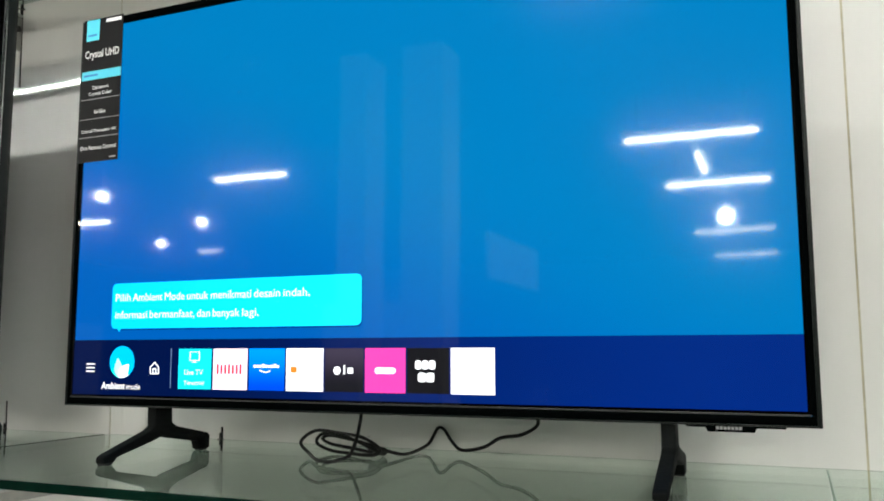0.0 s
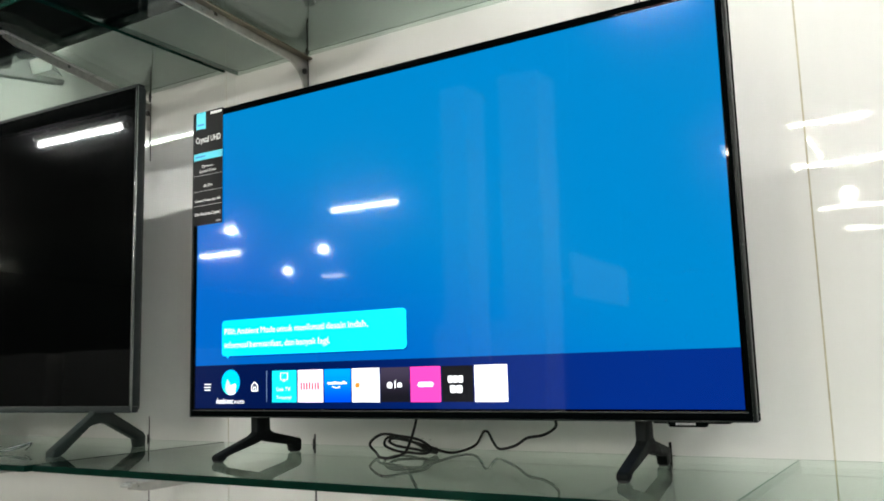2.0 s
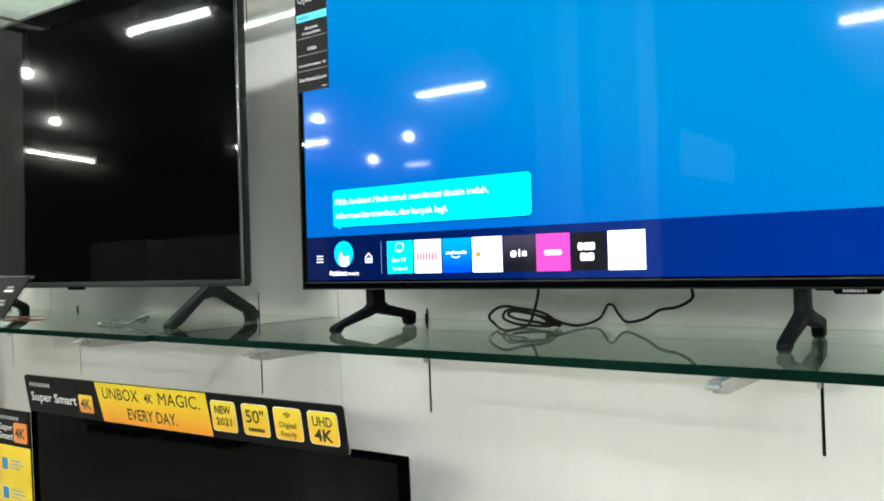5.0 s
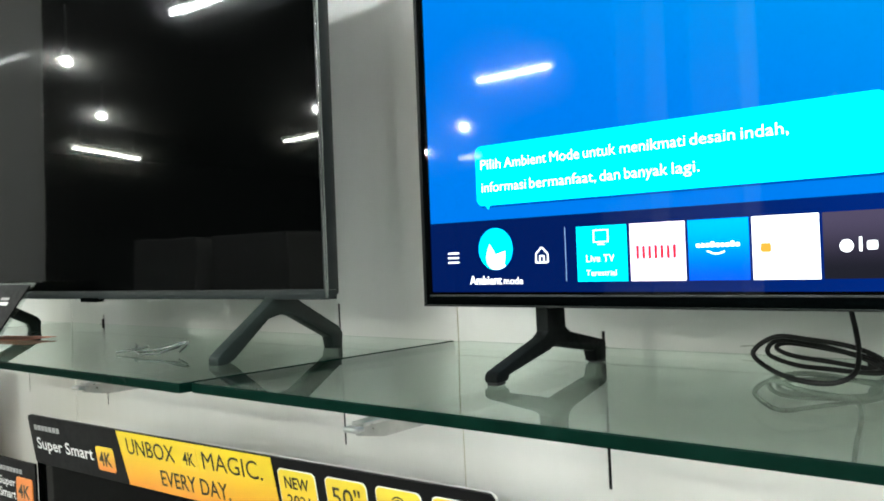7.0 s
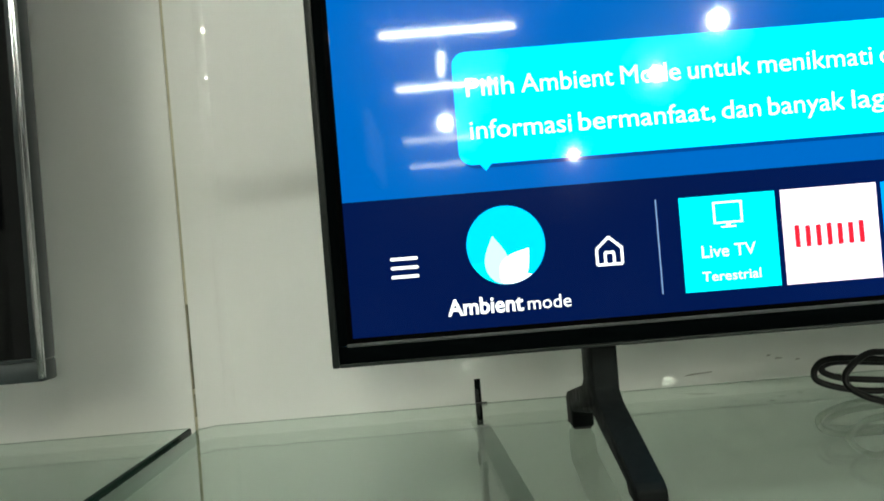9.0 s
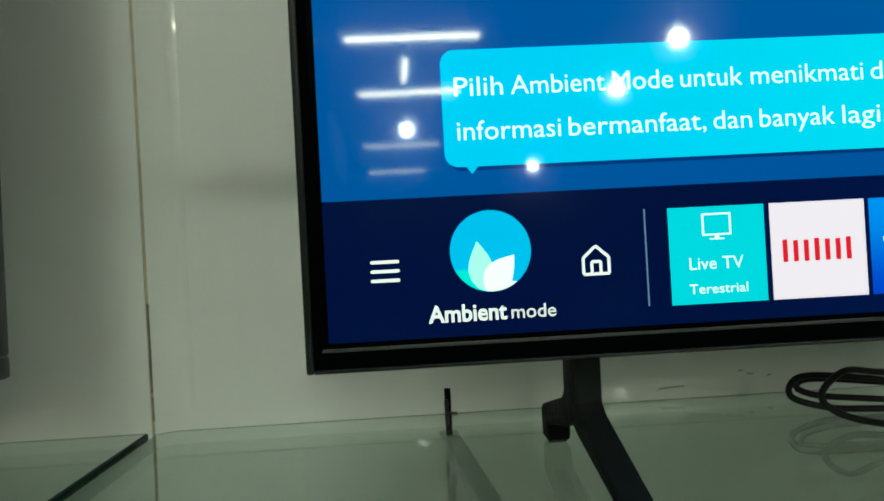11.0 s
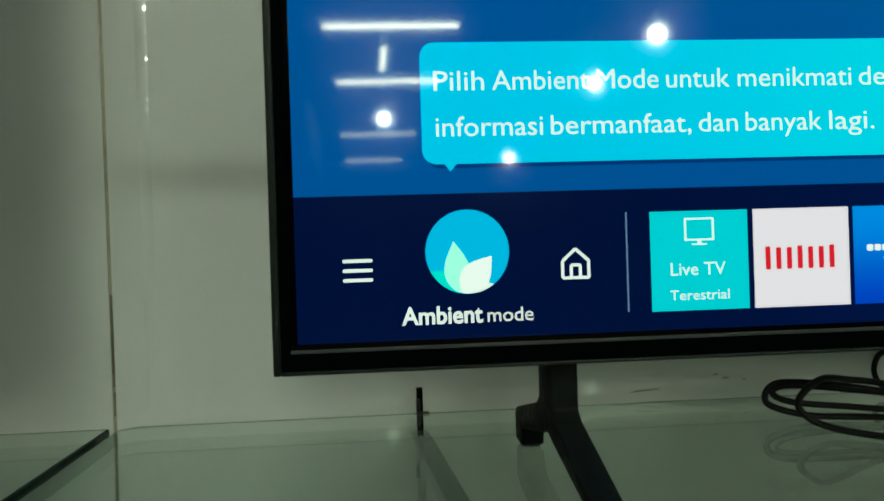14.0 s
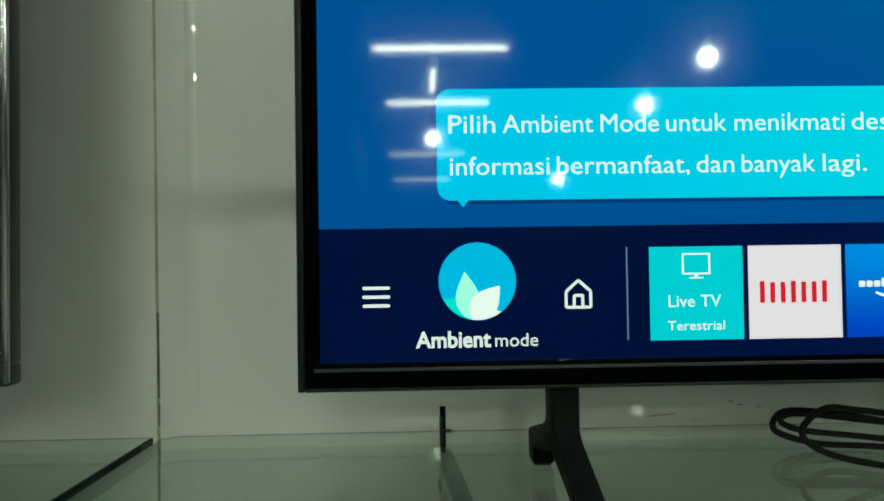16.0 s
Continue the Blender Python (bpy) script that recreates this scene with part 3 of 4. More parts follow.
part("chin_rail", box(0.8396, 0.934, 0.002, 0.018, -0.0035, 0.002, 0.001), BEZEL, tv)
ir = part("sensor_box", plate([(0.856, 0.001), (0.861, -0.0075), (0.905, -0.0075), (0.910, 0.001)], 0.0, 0.012), BEZEL, tv)
for i in range(7):
    part("mark", box(0.8690 + i * 0.0036, 0.8717 + i * 0.0036, -0.0006, 0.0003, -0.0052, -0.0022), INK_GREY, ir)

WHITE_LIT = lit("white_light", srgb(236, 238, 240, LATE))
TEAL_LIT = lit("turquoise_light", srgb(24, 194, 212, LATE))
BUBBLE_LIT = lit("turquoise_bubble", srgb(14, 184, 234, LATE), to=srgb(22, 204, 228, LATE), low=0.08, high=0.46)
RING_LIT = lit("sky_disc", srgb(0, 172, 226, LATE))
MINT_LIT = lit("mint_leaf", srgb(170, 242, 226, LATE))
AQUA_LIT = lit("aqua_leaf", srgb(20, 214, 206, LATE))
GREY_LIT = lit("grey_line", srgb(96, 120, 160, LATE))
PINKWHITE = lit("white_tile", srgb(228, 213, 230, LATE))
RED_LIT = lit("red_light", srgb(205, 24, 44, LATE))
BLUE_LIT = lit("blue_tile", srgb(0, 62, 190, LATE), to=srgb(0, 130, 226, LATE), low=0.024, high=0.076, axis=(0, 0, 1))
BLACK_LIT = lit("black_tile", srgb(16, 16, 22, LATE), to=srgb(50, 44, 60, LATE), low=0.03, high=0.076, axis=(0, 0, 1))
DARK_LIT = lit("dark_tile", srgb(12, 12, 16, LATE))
PINK_LIT = lit("pink_tile", srgb(226, 58, 150, LATE))
ORANGE_LIT = lit("orange_light", srgb(226, 120, 40, LATE))
SHADE_LIT = lit("bubble_shade", srgb(2, 46, 110, LATE))

for x0, x1, z0, z1 in ((0.0092, 0.0124, 0.010, TH - 0.010), (TW - 0.0124, TW - 0.0092, 0.010, TH - 0.010), (0.0124, TW - 0.0124, 0.010, 0.0142), (0.0124, TW - 0.0124, TH - 0.0125, TH - 0.0092)):
    part("black_border", box(x0, x1, 0.0001, 0.0020, z0, z1), DEAD, screen)
part("menu_band", box(0.0095, TW - 0.0095, 0.0006, 0.0020, 0.0100, 0.0885), BAND, screen)
bub = part("speech_bubble", plate(rounded(0.0782, 0.468, 0.1035, 0.1658, 0.0075), 0.0000, 0.0010), BUBBLE_LIT, screen)
part("bubble_shadow", plate(rounded(0.0800, 0.4685, 0.1015, 0.1640, 0.0075), 0.0004, 0.0012), SHADE_LIT, screen)
part("bubble_tail", plate([(0.0885, 0.1045), (0.0925, 0.0998), (0.0965, 0.1045)], -0.0001, 0.0009), BUBBLE_LIT, screen)
for z, row in ((0.1410, (("Pilih", 0.0850, 0.1110), ("Ambient", 0.1152, 0.1660), ("Mode", 0.1702, 0.2030), ("untuk", 0.2072, 0.2415), ("menikmati", 0.2460, 0.3088), ("desain", 0.3130, 0.3525), ("indah,", 0.3575, 0.3960))),
               (0.1176, (("informasi", 0.0855, 0.1410), ("bermanfaat,", 0.1452, 0.2200), ("dan", 0.2240, 0.2452), ("banyak", 0.2496, 0.2916), ("lagi.", 0.2958, 0.3210)))):
    for word, x0, x1 in row:
        writing(word, x0, z, x1 - x0, -0.0004, WHITE_LIT, screen, bold=0.0, tall=0.0146)
for dz in (0.0, 0.0049, 0.0098):
    part("menu_bar", plate(rounded(0.0360, 0.0512, 0.0448 + dz, 0.0465 + dz, 0.0008, 4), 0.0002, 0.0012), WHITE_LIT, screen)
part("mode_disc", plate(disc(0.0998, 0.0585, 0.0216), 0.0002, 0.0012), RING_LIT, screen)


def leaf(cx, cz, length, width, turn, n=12):
    """A pointed leaf from its foot at (cx, cz)."""
    left = [(-width / 2 * math.sin(math.pi * (i / n) ** 0.8), length * i / n) for i in range(n + 1)]
    right = [(-x, z) for x, z in left[-2:0:-1]]
    c, s = math.cos(radians(turn)), math.sin(radians(turn))
    return [(cx + c * x - s * z, cz + s * x + c * z) for x, z in left + right]


def clip_to_disc(pts, cx, cz, r):
    out = []
    for x, z in pts:
        d = math.hypot(x - cx, z - cz)
        k = min(1.0, r / d) if d > 0 else 1
        out.append((cx + (x - cx) * k, cz + (z - cz) * k))
    return out


part("leaf", plate(clip_to_disc(leaf(0.0945, 0.0365, 0.020, 0.014, 52), 0.0998, 0.0585, 0.0214), 0.0000, 0.0010), AQUA_LIT, screen)
part("leaf", plate(clip_to_disc(leaf(0.0955, 0.0370, 0.0272, 0.0135, 6), 0.0998, 0.0585, 0.0214), -0.0002, 0.0008), MINT_LIT, screen)
part("leaf", plate(clip_to_disc(leaf(0.0965, 0.0372, 0.0245, 0.0150, -40), 0.0998, 0.0585, 0.0214), -0.0004, 0.0006), WHITE_LIT, screen)
part("leaf", plate(clip_to_disc(leaf(0.0990, 0.0368, 0.0150, 0.0075, -72), 0.0998, 0.0585, 0.0214), -0.0005, 0.0005), WHITE_LIT, screen)
writing("Ambient", 0.0652, 0.0222, 0.0416, -0.0001, WHITE_LIT, screen, bold=0.020, tall=0.0126)
writing("mode", 0.1092, 0.0222, 0.0238, -0.0001, WHITE_LIT, screen, tall=0.0104)
for a, b in (((0.1492, 0.0432), (0.1492, 0.0520)), ((0.1492, 0.0520), (0.1561, 0.0582)), ((0.1561, 0.0582), (0.1630, 0.0520)), ((0.1630, 0.0520), (0.1630, 0.0432)), ((0.1630, 0.0432), (0.1492, 0.0432)),
             ((0.1537, 0.0432), (0.1537, 0.0498)), ((0.1537, 0.0498), (0.1585, 0.0498)), ((0.1585, 0.0498), (0.1585, 0.0432))):
    part("icon_line", tube([(a[0], 0.0006, a[1]), (b[0], 0.0006, b[1])], 0.0008, 8), WHITE_LIT, screen)
part("divider", box(0.1832, 0.1839, 0.0002, 0.0012, 0.0245, 0.0765), GREY_LIT, screen)
TILES = ((0.1962, TEAL_LIT), (0.2522, PINKWHITE), (0.3078, BLUE_LIT), (0.3632, WHITE_LIT), (0.4185, BLACK_LIT), (0.4735, PINK_LIT), (0.5285, DARK_LIT), (0.5835, WHITE_LIT))
for x, mt in TILES:
    part("app_tile", box(x, x + 0.0528, 0.0002, 0.0012, 0.0240, 0.0762), mt, screen)
set_icon = bmesh.new()
for x0, x1, z0, z1 in ((0.2145, 0.2305, 0.0715, 0.0725), (0.2145, 0.2305, 0.0605, 0.0615), (0.2145, 0.2155, 0.0605, 0.0725), (0.2295, 0.2305, 0.0605, 0.0725), (0.2215, 0.2235, 0.0590, 0.0606), (0.2185, 0.2265, 0.0582, 0.0590)):
    box(x0, x1, -0.0003, 0.0004, z0, z1, 0, 1, set_icon)
part("set_icon", set_icon, WHITE_LIT, screen)
writing("Live TV", 0.2065, 0.0425, 0.0298, -0.0002, WHITE_LIT, screen, bold=0.004, tall=0.0096)
writing("Terestrial", 0.2058, 0.0295, 0.0322, -0.0002, WHITE_LIT, screen, bold=0.004, tall=0.0076)
for i in range(7):
    x = 0.2584 + i * 0.0059
    part("mark", plate(rounded(x, x + 0.0026, 0.0440, 0.0556 + (0.0 if i % 3 else 0.0006), 0.0005, 3), -0.0003, 0.0004), RED_LIT, screen)
for i in range(9):
    x = 0.3150 + i * 0.0043
    part("mark", plate(rounded(x, x + 0.0033, 0.0522, 0.0556 + (0.0014 if i in (3, 7) else 0), 0.0008, 3), -0.0003, 0.0004), WHITE_LIT, screen)
part("mark", tube(smooth_path([(0.3245, 0.0, 0.0490), (0.3300, 0.0, 0.0470), (0.3350, 0.0, 0.0468), (0.3400, 0.0, 0.0485)], 5), 0.0008, 6), WHITE_LIT, screen)
part("mark", plate(rounded(0.3700, 0.3785, 0.0465, 0.0540, 0.0015, 4), -0.0003, 0.0004), ORANGE_LIT, screen)
part("mark", plate(disc(0.4355, 0.0495, 0.0050, 20), -0.0003, 0.0004), WHITE_LIT, screen)
part("mark", box(0.4445, 0.4465, -0.0003, 0.0004, 0.0450, 0.0560), WHITE_LIT, screen)
part("mark", plate(rounded(0.4500, 0.4575, 0.0460, 0.0530, 0.0015, 4), -0.0003, 0.0004), WHITE_LIT, screen)
part("mark", plate(rounded(0.4865, 0.5140, 0.0462, 0.0535, 0.0035, 5), -0.0003, 0.0004), WHITE_LIT, screen)
for x0, x1, z0, z1 in ((0.5390, 0.5470, 0.0515, 0.0620), (0.5478, 0.5556, 0.0515, 0.0620), (0.5562, 0.5645, 0.0515, 0.0620), (0.5425, 0.5525, 0.0370, 0.0480), (0.5530, 0.5630, 0.0370, 0.0480)):
    part("mark", plate(rounded(x0, x1, z0, z1, 0.003, 4), -0.0003, 0.0004), WHITE_LIT, screen)

# sales sticker over the screen's upper corner
stk = thing("sales_sticker", "black sticker with white and cyan print on the television's corner", "sticker", pose(0, -0.0008, ZT - 0.008) @ RECLINE)
part("sheet", box(0.004, 0.0775, -0.0006, 0.0002, 0.350, 0.5635), INK_BLACK, stk)
part("tab", box(0.0095, 0.0335, -0.0010, -0.0005, 0.531, 0.5625), INK_CYAN, stk)
part("bar", box(0.0130, 0.0290, -0.0013, -0.0009, 0.5375, 0.5405), INK_BLUE, stk)
part("mark", box(0.0460, 0.0740, -0.0010, -0.0005, 0.5555, 0.5605), INK_WHITE, stk)
writing("Crystal UHD", 0.0085, 0.5050, 0.0640, -0.0010, INK_WHITE, stk, bold=0.015, height=0.0150)
part("stripe", box(0.004, 0.0775, -0.0010, -0.0005, 0.4720, 0.4850), INK_CYAN, stk)
part("bar", box(0.0080, 0.0340, -0.0013, -0.0009, 0.4770, 0.4800), INK_BLUE, stk)
for z, txt, w in ((0.4575, "Dynamic", 0.030), (0.4485, "Crystal Color", 0.044), (0.4205, "AirSlim", 0.022), (0.3935, "Crystal Processor 4K", 0.066), (0.3680, "One Remote Control", 0.066)):
    writing(txt, 0.0405, z, w, -0.0010, INK_WHITE, stk, bold=0.01, height=0.0062, middle=True)
for z in (0.4425, 0.4130, 0.3860):
    part("rule", box(0.004, 0.0775, -0.0010, -0.0005, z, z + 0.0007), INK_GREY, stk)
part("bar", box(0.0620, 0.0740, -0.0010, -0.0005, 0.3540, 0.3560), INK_GREY, stk)

# -- the dark television beside it
BIG_W, BIG_H = 1.118, 0.642
dark = thing("television", "switched-off flat television with a silver-grey frame on grey legs", "television", pose(-0.155, -0.003, ZT + 0.006, 0, 0, 1.95) @ pose(-BIG_W, 0, 0) @ RECLINE)
tv_shell(dark, BIG_W, BIG_H, SILVER, SILVER, 0.017, 0.007, 0.013, DEAD)
vee_foot(dark, BIG_W - 0.109, GREYFOOT, 4, True)
vee_foot(dark, 0.113, GREYFOOT, -4, True)
for x in (0.0, BIG_W - 0.0042):
    part("polished_edge", box(x + 0.0002, x + 0.0040, -0.0010, 0.0030, 0.0006, BIG_H - 0.0006, 0.0012), POLISHED, dark, "polished bright metal edge", True)
part("sensor_box", plate([(0.53, 0.001), (0.535, -0.006), (0.583, -0.006), (0.588, 0.001)], 0.0, 0.012), BEZEL, dark)

# -- the television on the shelf above
upper = thing("television", "black switched-off flat television on grey legs on the upper glass shelf", "television", pose(-0.683, -0.022, UP + 0.0455))
tv_shell(upper, BIG_W, BIG_H, BEZEL, BEZEL, 0.026, 0.007, 0.013, DEAD)
blade_foot(upper, 0.153, PALEFOOT, -26)
blade_foot(upper, BIG_W - 0.153, PALEFOOT, 26)

scrap = bmesh.new()
low_ring = [scrap.verts.new(c) for c in ((-0.036, -0.010, 0.0), (0.030, -0.004, 0.0), (0.010, 0.034, 0.0))]
fold = [scrap.verts.new(c) for c in ((-0.030, -0.008, 0.004), (0.024, -0.001, 0.020), (0.008, 0.029, 0.010))]
scrap.faces.new(low_ring[::-1])
scrap.faces.new(fold)
for k in range(3):
    scrap.faces.new((low_ring[k], low_ring[(k + 1) % 3], fold[(k + 1) % 3], fold[k]))
wedge = part("corner_protector", scrap, MILKY, None, m=pose(-0.448, -0.001, UP + 0.0012, LEAN_BACK))
tagged(wedge, "white folded plastic corner piece lying on the upper glass shelf", "packaging")

# -- the television with the yellow header, below
lower = thing("television", "black switched-off flat television under a yellow sales header", "television", pose(0.182, 0.026, ZT - 0.284, 0, 0, 2.6) @ pose(-BIG_W, 0, -BIG_H))
tv_shell(lower, BIG_W, BIG_H, BEZEL, BEZEL, 0.026, 0.007, 0.013, DEAD)
vee_foot(lower, 0.20, FOOT)
vee_foot(lower, BIG_W - 0.20, FOOT)

# sales header along its top
YELLOW = gradient_print("yellow_orange_print", (0.80, 0.26, 0.015), (0.86, 0.62, 0.02), -0.292, -0.225)
YELLOW_TAG = gradient_print("yellow_tag_print", (0.85, 0.48, 0.02), (0.86, 0.66, 0.04), -0.27, -0.22)
ORANGE_TAG = gradient_print("orange_tag_print", (0.80, 0.25, 0.05), (0.86, 0.60, 0.03), -0.272, -0.235)
head = thing("sales_header", "black and yellow printed sales header standing on the lower television", "sign", pose(0.078, 0.012, ZT, 0, 0, 2.6) @ pose(0, 0, -0.25, 8) @ pose(0, 0, 0.25))
HX0, HX1, HZ0, HZ1 = -1.000, 0.0, -0.288, -0.199
card = part("card", plate(rounded(HX0, HX1, HZ0, HZ1, 0.008), -0.003, 0.003), INK_BLACK, head)
part("rim", plate(rounded(HX0 - 0.0008, HX1 + 0.0012, HZ0, HZ1 + 0.0007, 0.0085), 0.0012, 0.0031), EDGE_GREY, head, "pale grey card edge")
part("yellow_field", plate([(-0.716, HZ1 - 0.001), (-0.351, HZ1 - 0.001), (-0.345, HZ0 + 0.001), (-0.701, HZ0 + 0.001)], -0.0036, -0.0025), YELLOW, head, "yellow to orange printed field")
FY = -0.0041
for i in range(7):
    part("mark", box(-0.981 + i * 0.0125, -0.9725 + i * 0.0125, FY, FY + 0.001, -0.2245, -0.2155), INK_GREY, head)
writing("Super Smart", -0.981, -0.2585, 0.185, FY, INK_WHITE, head, bold=0.015, height=0.028)
part("tag", plate(rounded(-0.787, -0.735, -0.2735, -0.2325, 0.006), -0.0036, -0.0025), ORANGE_TAG, head)
writing("4K", -0.7795, -0.2640, 0.037, FY, INK_DARK, head, bold=0.02, height=0.024)
writing("UNBOX", -0.6905, -0.2345, 0.1245, FY, INK_DARK, head, bold=0.004, height=0.026)
writing("MAGIC.", -0.4995, -0.2345, 0.128226, FY, INK_DARK, head, bold=0.0, height=0.026)
part("tag", plate(rounded(-0.5515, -0.5100, -0.2420, -0.2045, 0.006), -0.0044, -0.0030), ORANGE_TAG, head)
writing("4K", -0.5450, -0.2335, 0.028, FY - 0.0008, INK_DARK, head, bold=0.015, height=0.020)
writing("EVERY DAY.", -0.6103, -0.2750, 0.16254, FY, INK_DARK, head, bold=0.01, height=0.025)
BX = (-0.339, -0.252, -0.168, -0.083)
for x in BX:
    part("badge_rim", plate(rounded(x - 0.0015, x + 0.0685, -0.2735, -0.2120, 0.008), -0.0036, -0.0028), INK_WHITE, head)
    part("badge", plate(rounded(x, x + 0.067, -0.2722, -0.2133, 0.0075), -0.0042, -0.0030), YELLOW_TAG, head)
BY = -0.0048
writing("NEW", BX[0] + 0.0335, -0.2370, 0.045, BY, INK_DARK, head, bold=0.015, height=0.016, middle=True)
writing("2021", BX[0] + 0.0335, -0.2600, 0.043, BY, INK_DARK, head, bold=0.015, height=0.015, middle=True)
writing("50\"", BX[1] + 0.0335, -0.2480, 0.048, BY, INK_DARK, head, bold=0.005, height=0.026, middle=True)
for i in range(6):
    part("mark", box(BX[1] + 0.0130 + i * 0.0072, BX[1] + 0.0185 + i * 0.0072, BY, BY + 0.001, -0.2650, -0.2585), INK_DARK, head)
writing("Digital", BX[2] + 0.0335, -0.2490, 0.042, BY, INK_DARK, head, bold=0.01, height=0.013, middle=True)
writing("Ready", BX[2] + 0.0335, -0.2655, 0.040, BY, INK_DARK, head, bold=0.01, height=0.013, middle=True)
for r in (0.003, 0.007, 0.011):
    part("mark", tube([(BX[2] + 0.0335 + r * math.cos(radians(a)), BY + 0.0008, -0.2325 + r * math.sin(radians(a))) for a in range(40, 141, 20)], 0.0011, 6), INK_DARK, head)
writing("UHD", BX[3] + 0.0335, -0.2390, 0.046, BY, INK_DARK, head, bold=0.01, height=0.018, middle=True)
writing("4K", BX[3] + 0.0335, -0.2660, 0.044, BY, INK_DARK, head, bold=0.03, height=0.023, middle=True)

# upright side card of the lower television
YSIDE = gradient_print("yellow_side_print", (0.82, 0.30, 0.03), (0.86, 0.62, 0.02), -1.3010, -1.2310, "X")
side = thing("sales_card", "upright black and yellow sales card clipped beside the lower television", "sign", pose(0.187, 0.019, ZT, 0, 0, 2.6))
SX0, SX1 = -1.2570, -1.1130
part("card", box(SX0, SX1, -0.002, 0.002, -0.926, -0.292), INK_BLACK, side)
part("yellow_field", box(SX0, SX1, -0.0030, -0.0015, -0.924, -0.380), YSIDE, side)
for i in range(7):
    part("mark", box(-1.2450 + i * 0.0125, -1.2370 + i * 0.0125, -0.0034, -0.0018, -0.3160, -0.3080), INK_GREY, side)
writing("Super", -1.2500, -0.3420, 0.064, -0.0034, INK_WHITE, side, bold=0.015, height=0.020)
writing("Smart", -1.2500, -0.3650, 0.064, -0.0034, INK_WHITE, side, bold=0.015, height=0.017)
part("tag", plate(rounded(-1.1830, -1.1230, -0.370, -0.322, 0.006), -0.0036, -0.0015), ORANGE_TAG, side)
writing("4K", -1.1750, -0.3580, 0.043, -0.0040, INK_DARK, side, bold=0.02, height=0.025)
for k in range(7):
    z = -0.412 - 0.072 * k
    part("mark", box(-1.2410, -1.2170, -0.0040, -0.0025, z - 0.028, z), INK_BLUE, side)
    for j, w in enumerate((0.045, 0.060, 0.038)):
        part("bar", box(-1.2010, -1.2010 + w, -0.0038, -0.0025, z - 0.006 - j * 0.009, z - 0.002 - j * 0.009), INK_GREY, side)

carton = thing("cardboard_box", "tall brown cardboard television carton standing by the wall", "box", pose(-1.672, 0.06, 0))
part("body", box(-0.072, 0.072, -0.08, 0.08, 0, ZT - 0.19, 0.006), CARTON, carton)
part("tape", box(-0.074, 0.074, -0.0825, 0.0825, ZT - 0.31, ZT - 0.275, 0.002), TAPE, carton, "pale packing tape")

# ---- small things on the glass shelf ----
# power lead: a loose coil with one end up to the television and a wavy tail
lead = thing("power_cable", "black power cable in a loose coil on the glass shelf", "cable", pose(0, 0, SHELF, LEAN_BACK))
R = 0.0023
coil = [(0.404, 0.112, 0.085), (0.408, 0.110, 0.060), (0.417, 0.088, 0.042), (0.424, 0.066, 0.026), (0.424, 0.050, 0.011), (0.412, 0.030, 0.005), (0.384, 0.040, 0.004),
        (0.344, 0.086, 0.005), (0.325, 0.094, 0.019), (0.344, 0.101, 0.034), (0.372, 0.112, 0.031), (0.400, 0.121, 0.026), (0.424, 0.112, 0.020), (0.438, 0.106, 0.012), (0.434, 0.100, 0.006),
        (0.414, 0.108, 0.004), (0.386, 0.124, 0.003), (0.352, 0.133, 0.004), (0.326, 0.136, 0.012), (0.326, 0.138, 0.022), (0.339, 0.138, 0.027), (0.372, 0.126, 0.025), (0.406, 0.110, 0.020),
        (0.429, 0.098, 0.014), (0.436, 0.106, 0.008), (0.418, 0.122, 0.006), (0.384, 0.136, 0.008), (0.346, 0.141, 0.012), (0.331, 0.141, 0.019), (0.342, 0.141, 0.024), (0.378, 0.128, 0.022), (0.414, 0.114, 0.018),
        (0.438, 0.120, 0.010), (0.456, 0.134, 0.004), (0.458, 0.162, 0.003), (0.457, 0.196, 0.005), (0.459, 0.218, 0.010), (0.462, 0.2275, 0.020), (0.469, 0.2285, 0.031),
        (0.480, 0.2245, 0.029), (0.500, 0.203, 0.016), (0.526, 0.176, 0.008), (0.566, 0.152, 0.016), (0.590, 0.148, 0.029), (0.618, 0.146, 0.034), (0.640, 0.144, 0.046), (0.641, 0.143, 0.060), (0.636, 0.142, 0.085)]
part("lead", tube(smooth_path(coil, 8), R, 10), CABLE, lead, smooth=True)
part("tie", tube([(0.426, 0.106, 0.013), (0.430, 0.134, 0.006)], 0.0058, 12), CABLE, lead, "black bundled middle of the coil")

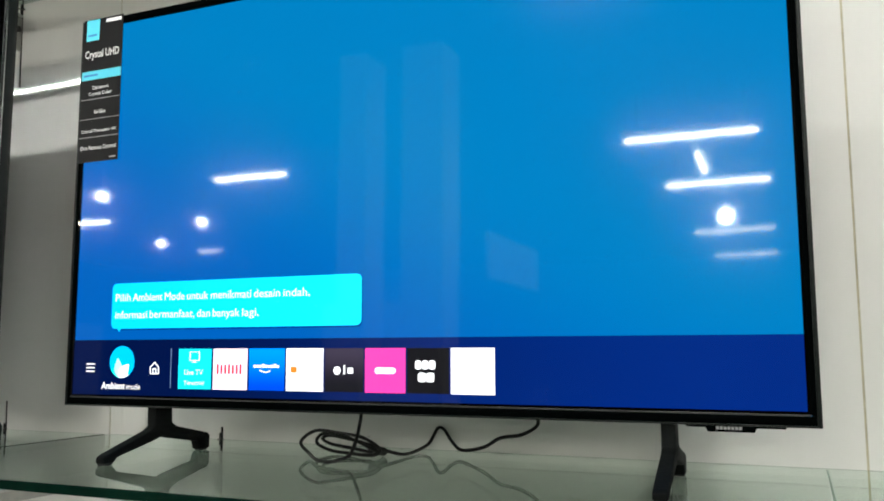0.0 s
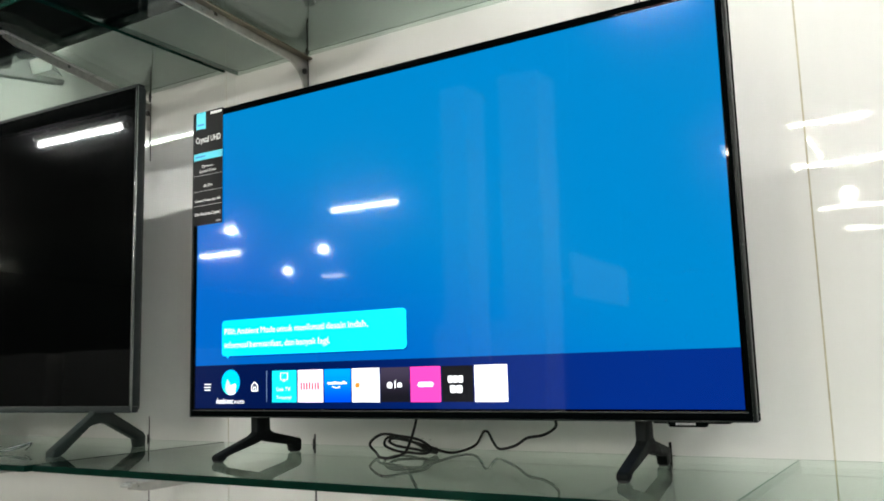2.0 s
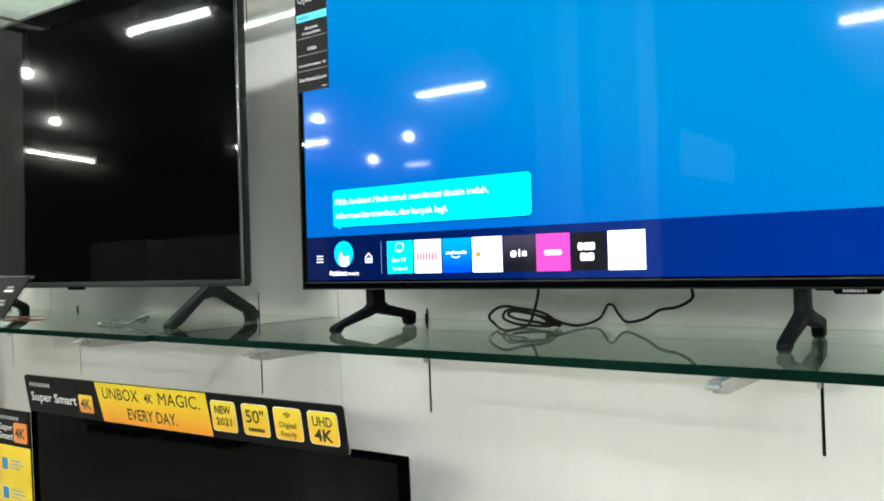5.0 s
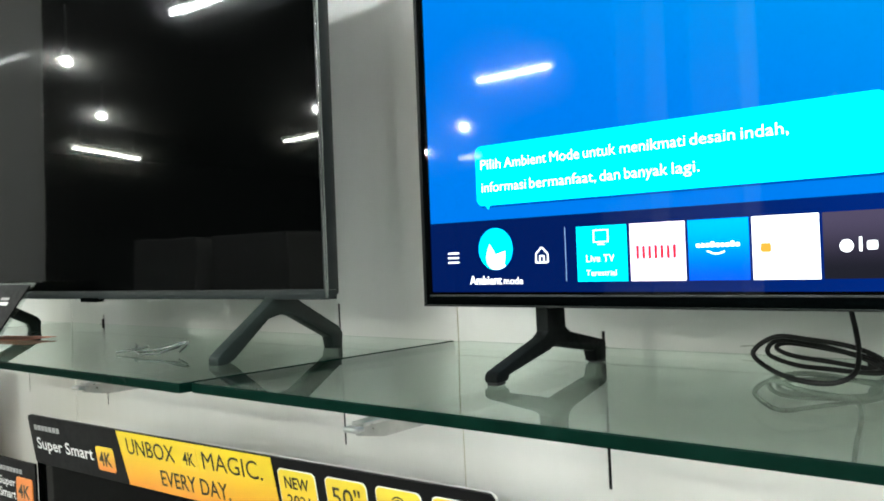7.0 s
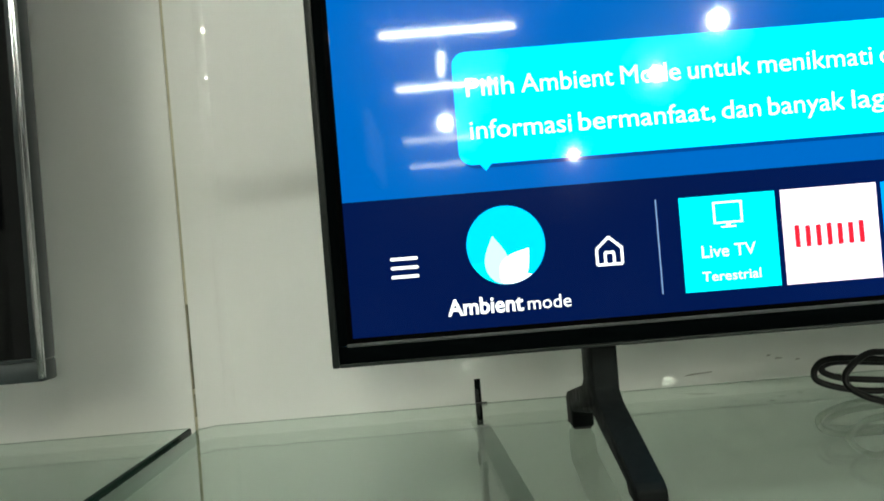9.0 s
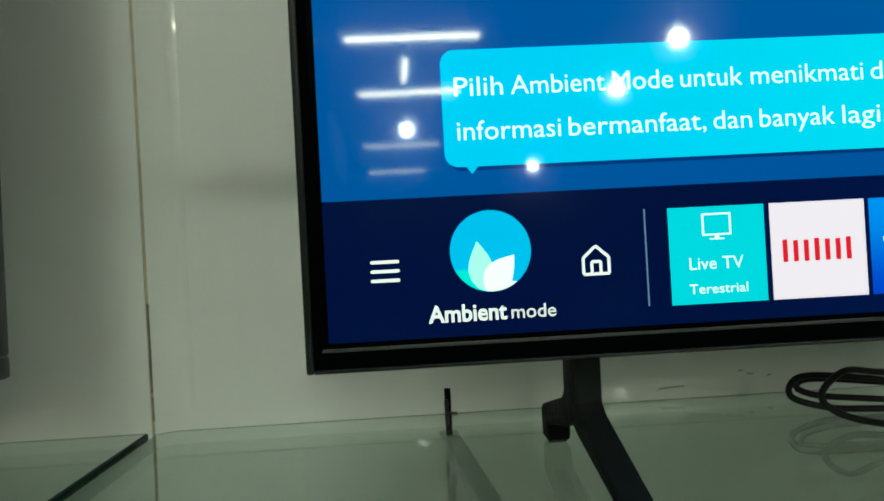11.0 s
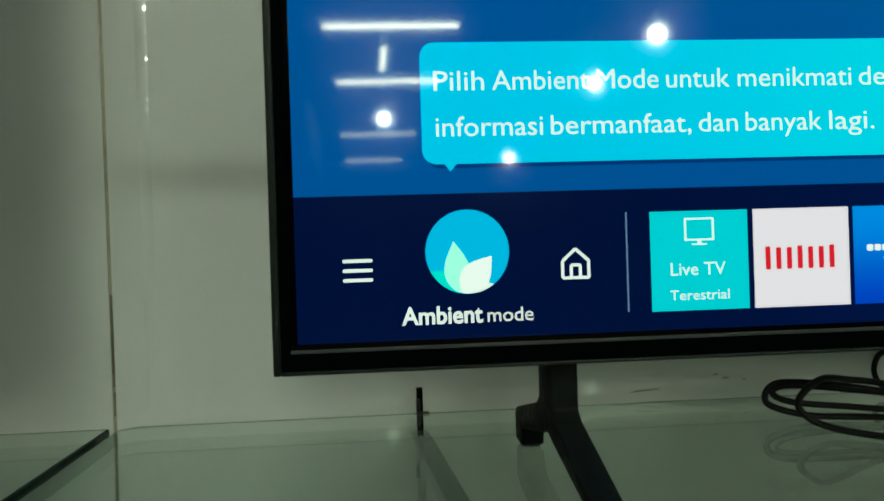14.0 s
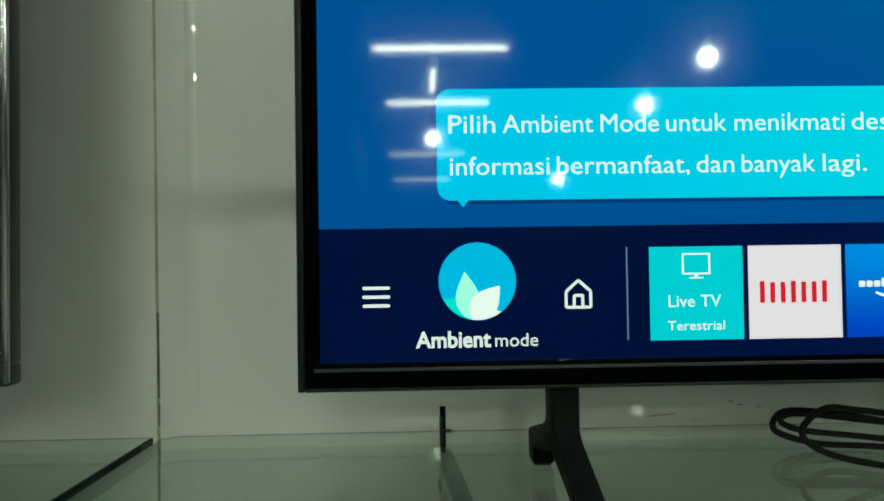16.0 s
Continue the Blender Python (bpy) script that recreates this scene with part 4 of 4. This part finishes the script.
# clear bent plastic clip
clip = thing("plastic_clip", "clear bent plastic clip lying on the glass shelf", "clip", pose(-0.430, -0.082, SHELF + 0.0040, LEAN_BACK) @ Matrix.Scale(0.88, 4))
CLEAR = material("clear_plastic", (0.14, 0.16, 0.15), 0.22, metal=0.6, vary=0.5, grain=90)
for pts in ([(-0.085, 0.022, 0.010), (-0.050, 0.004, 0.010), (-0.020, -0.012, 0.003), (0.032, 0.030, 0.012)], [(-0.020, -0.012, 0.003), (0.000, -0.020, 0.002), (0.030, -0.010, 0.003), (0.034, 0.028, 0.010)],
            [(-0.078, -0.016, 0.001), (-0.056, 0.000, 0.004), (-0.030, 0.012, 0.009)], [(-0.010, -0.004, 0.004), (0.014, 0.014, 0.009), (0.036, 0.036, 0.017)],
            [(0.032, 0.030, 0.012), (0.040, 0.038, 0.017), (0.046, 0.030, 0.010), (0.048, 0.018, 0.003)]):
    part("strip", tube(smooth_path(pts, 5), 0.0016, 6), CLEAR, clip)

# black price card in a clear stand
tilt = pose(-1.0, -0.150, SHELF + 0.0048, -36, 0, 0)
stand = thing("price_card_stand", "black price card with white print in a clear slanted stand", "sign", tilt)
part("holder", box(-0.215, 0.215, 0.002, 0.004, 0.0, 0.125, 0.0006), ACRYLIC, stand, "clear acrylic holder")
part("card", box(-0.205, 0.205, -0.001, 0.0015, 0.010, 0.118), INK_BLACK, stand)
for i in range(5):
    for j in range(2):
        x, z = -0.17 + i * 0.075, 0.042 + j * 0.036
        part("bar", box(x, x + 0.040, -0.0018, -0.0008, z, z + 0.006), INK_WHITE if (i + j) % 2 else INK_GREY, stand)
        part("bar", box(x + 0.004, x + 0.034, -0.0018, -0.0008, z + 0.010, z + 0.015), INK_GREY, stand)
part("mark", plate(disc(-0.12, 0.024, 0.012, 20), -0.0018, -0.0008), INK_BLUE, stand)
part("mark", box(-0.07, -0.04, -0.0018, -0.0008, 0.080, 0.098), INK_CYAN, stand)
slip = part("paper_slip", box(-0.07, 0.07, -0.03, 0.03, 0.0004, 0.0012), PAPER, None, m=pose(-0.935, -0.05, SHELF + 0.0040, LEAN_BACK, 0, 12))
tagged(slip, "small red printed paper slip lying on the glass shelf", "paper")

# floor tiles near the display wall
tile_me = finish("tile", box(0.002, 0.598, 0.002, 0.598, -0.02, 0.0), FLOOR)
for i in range(12):
    for j in range(7):
        t = new("tile", tile_me)
        t.parent = floor
        t.location = (-3.6 + 0.6 * i, 0.2 - 0.6 * (j + 1), 0)
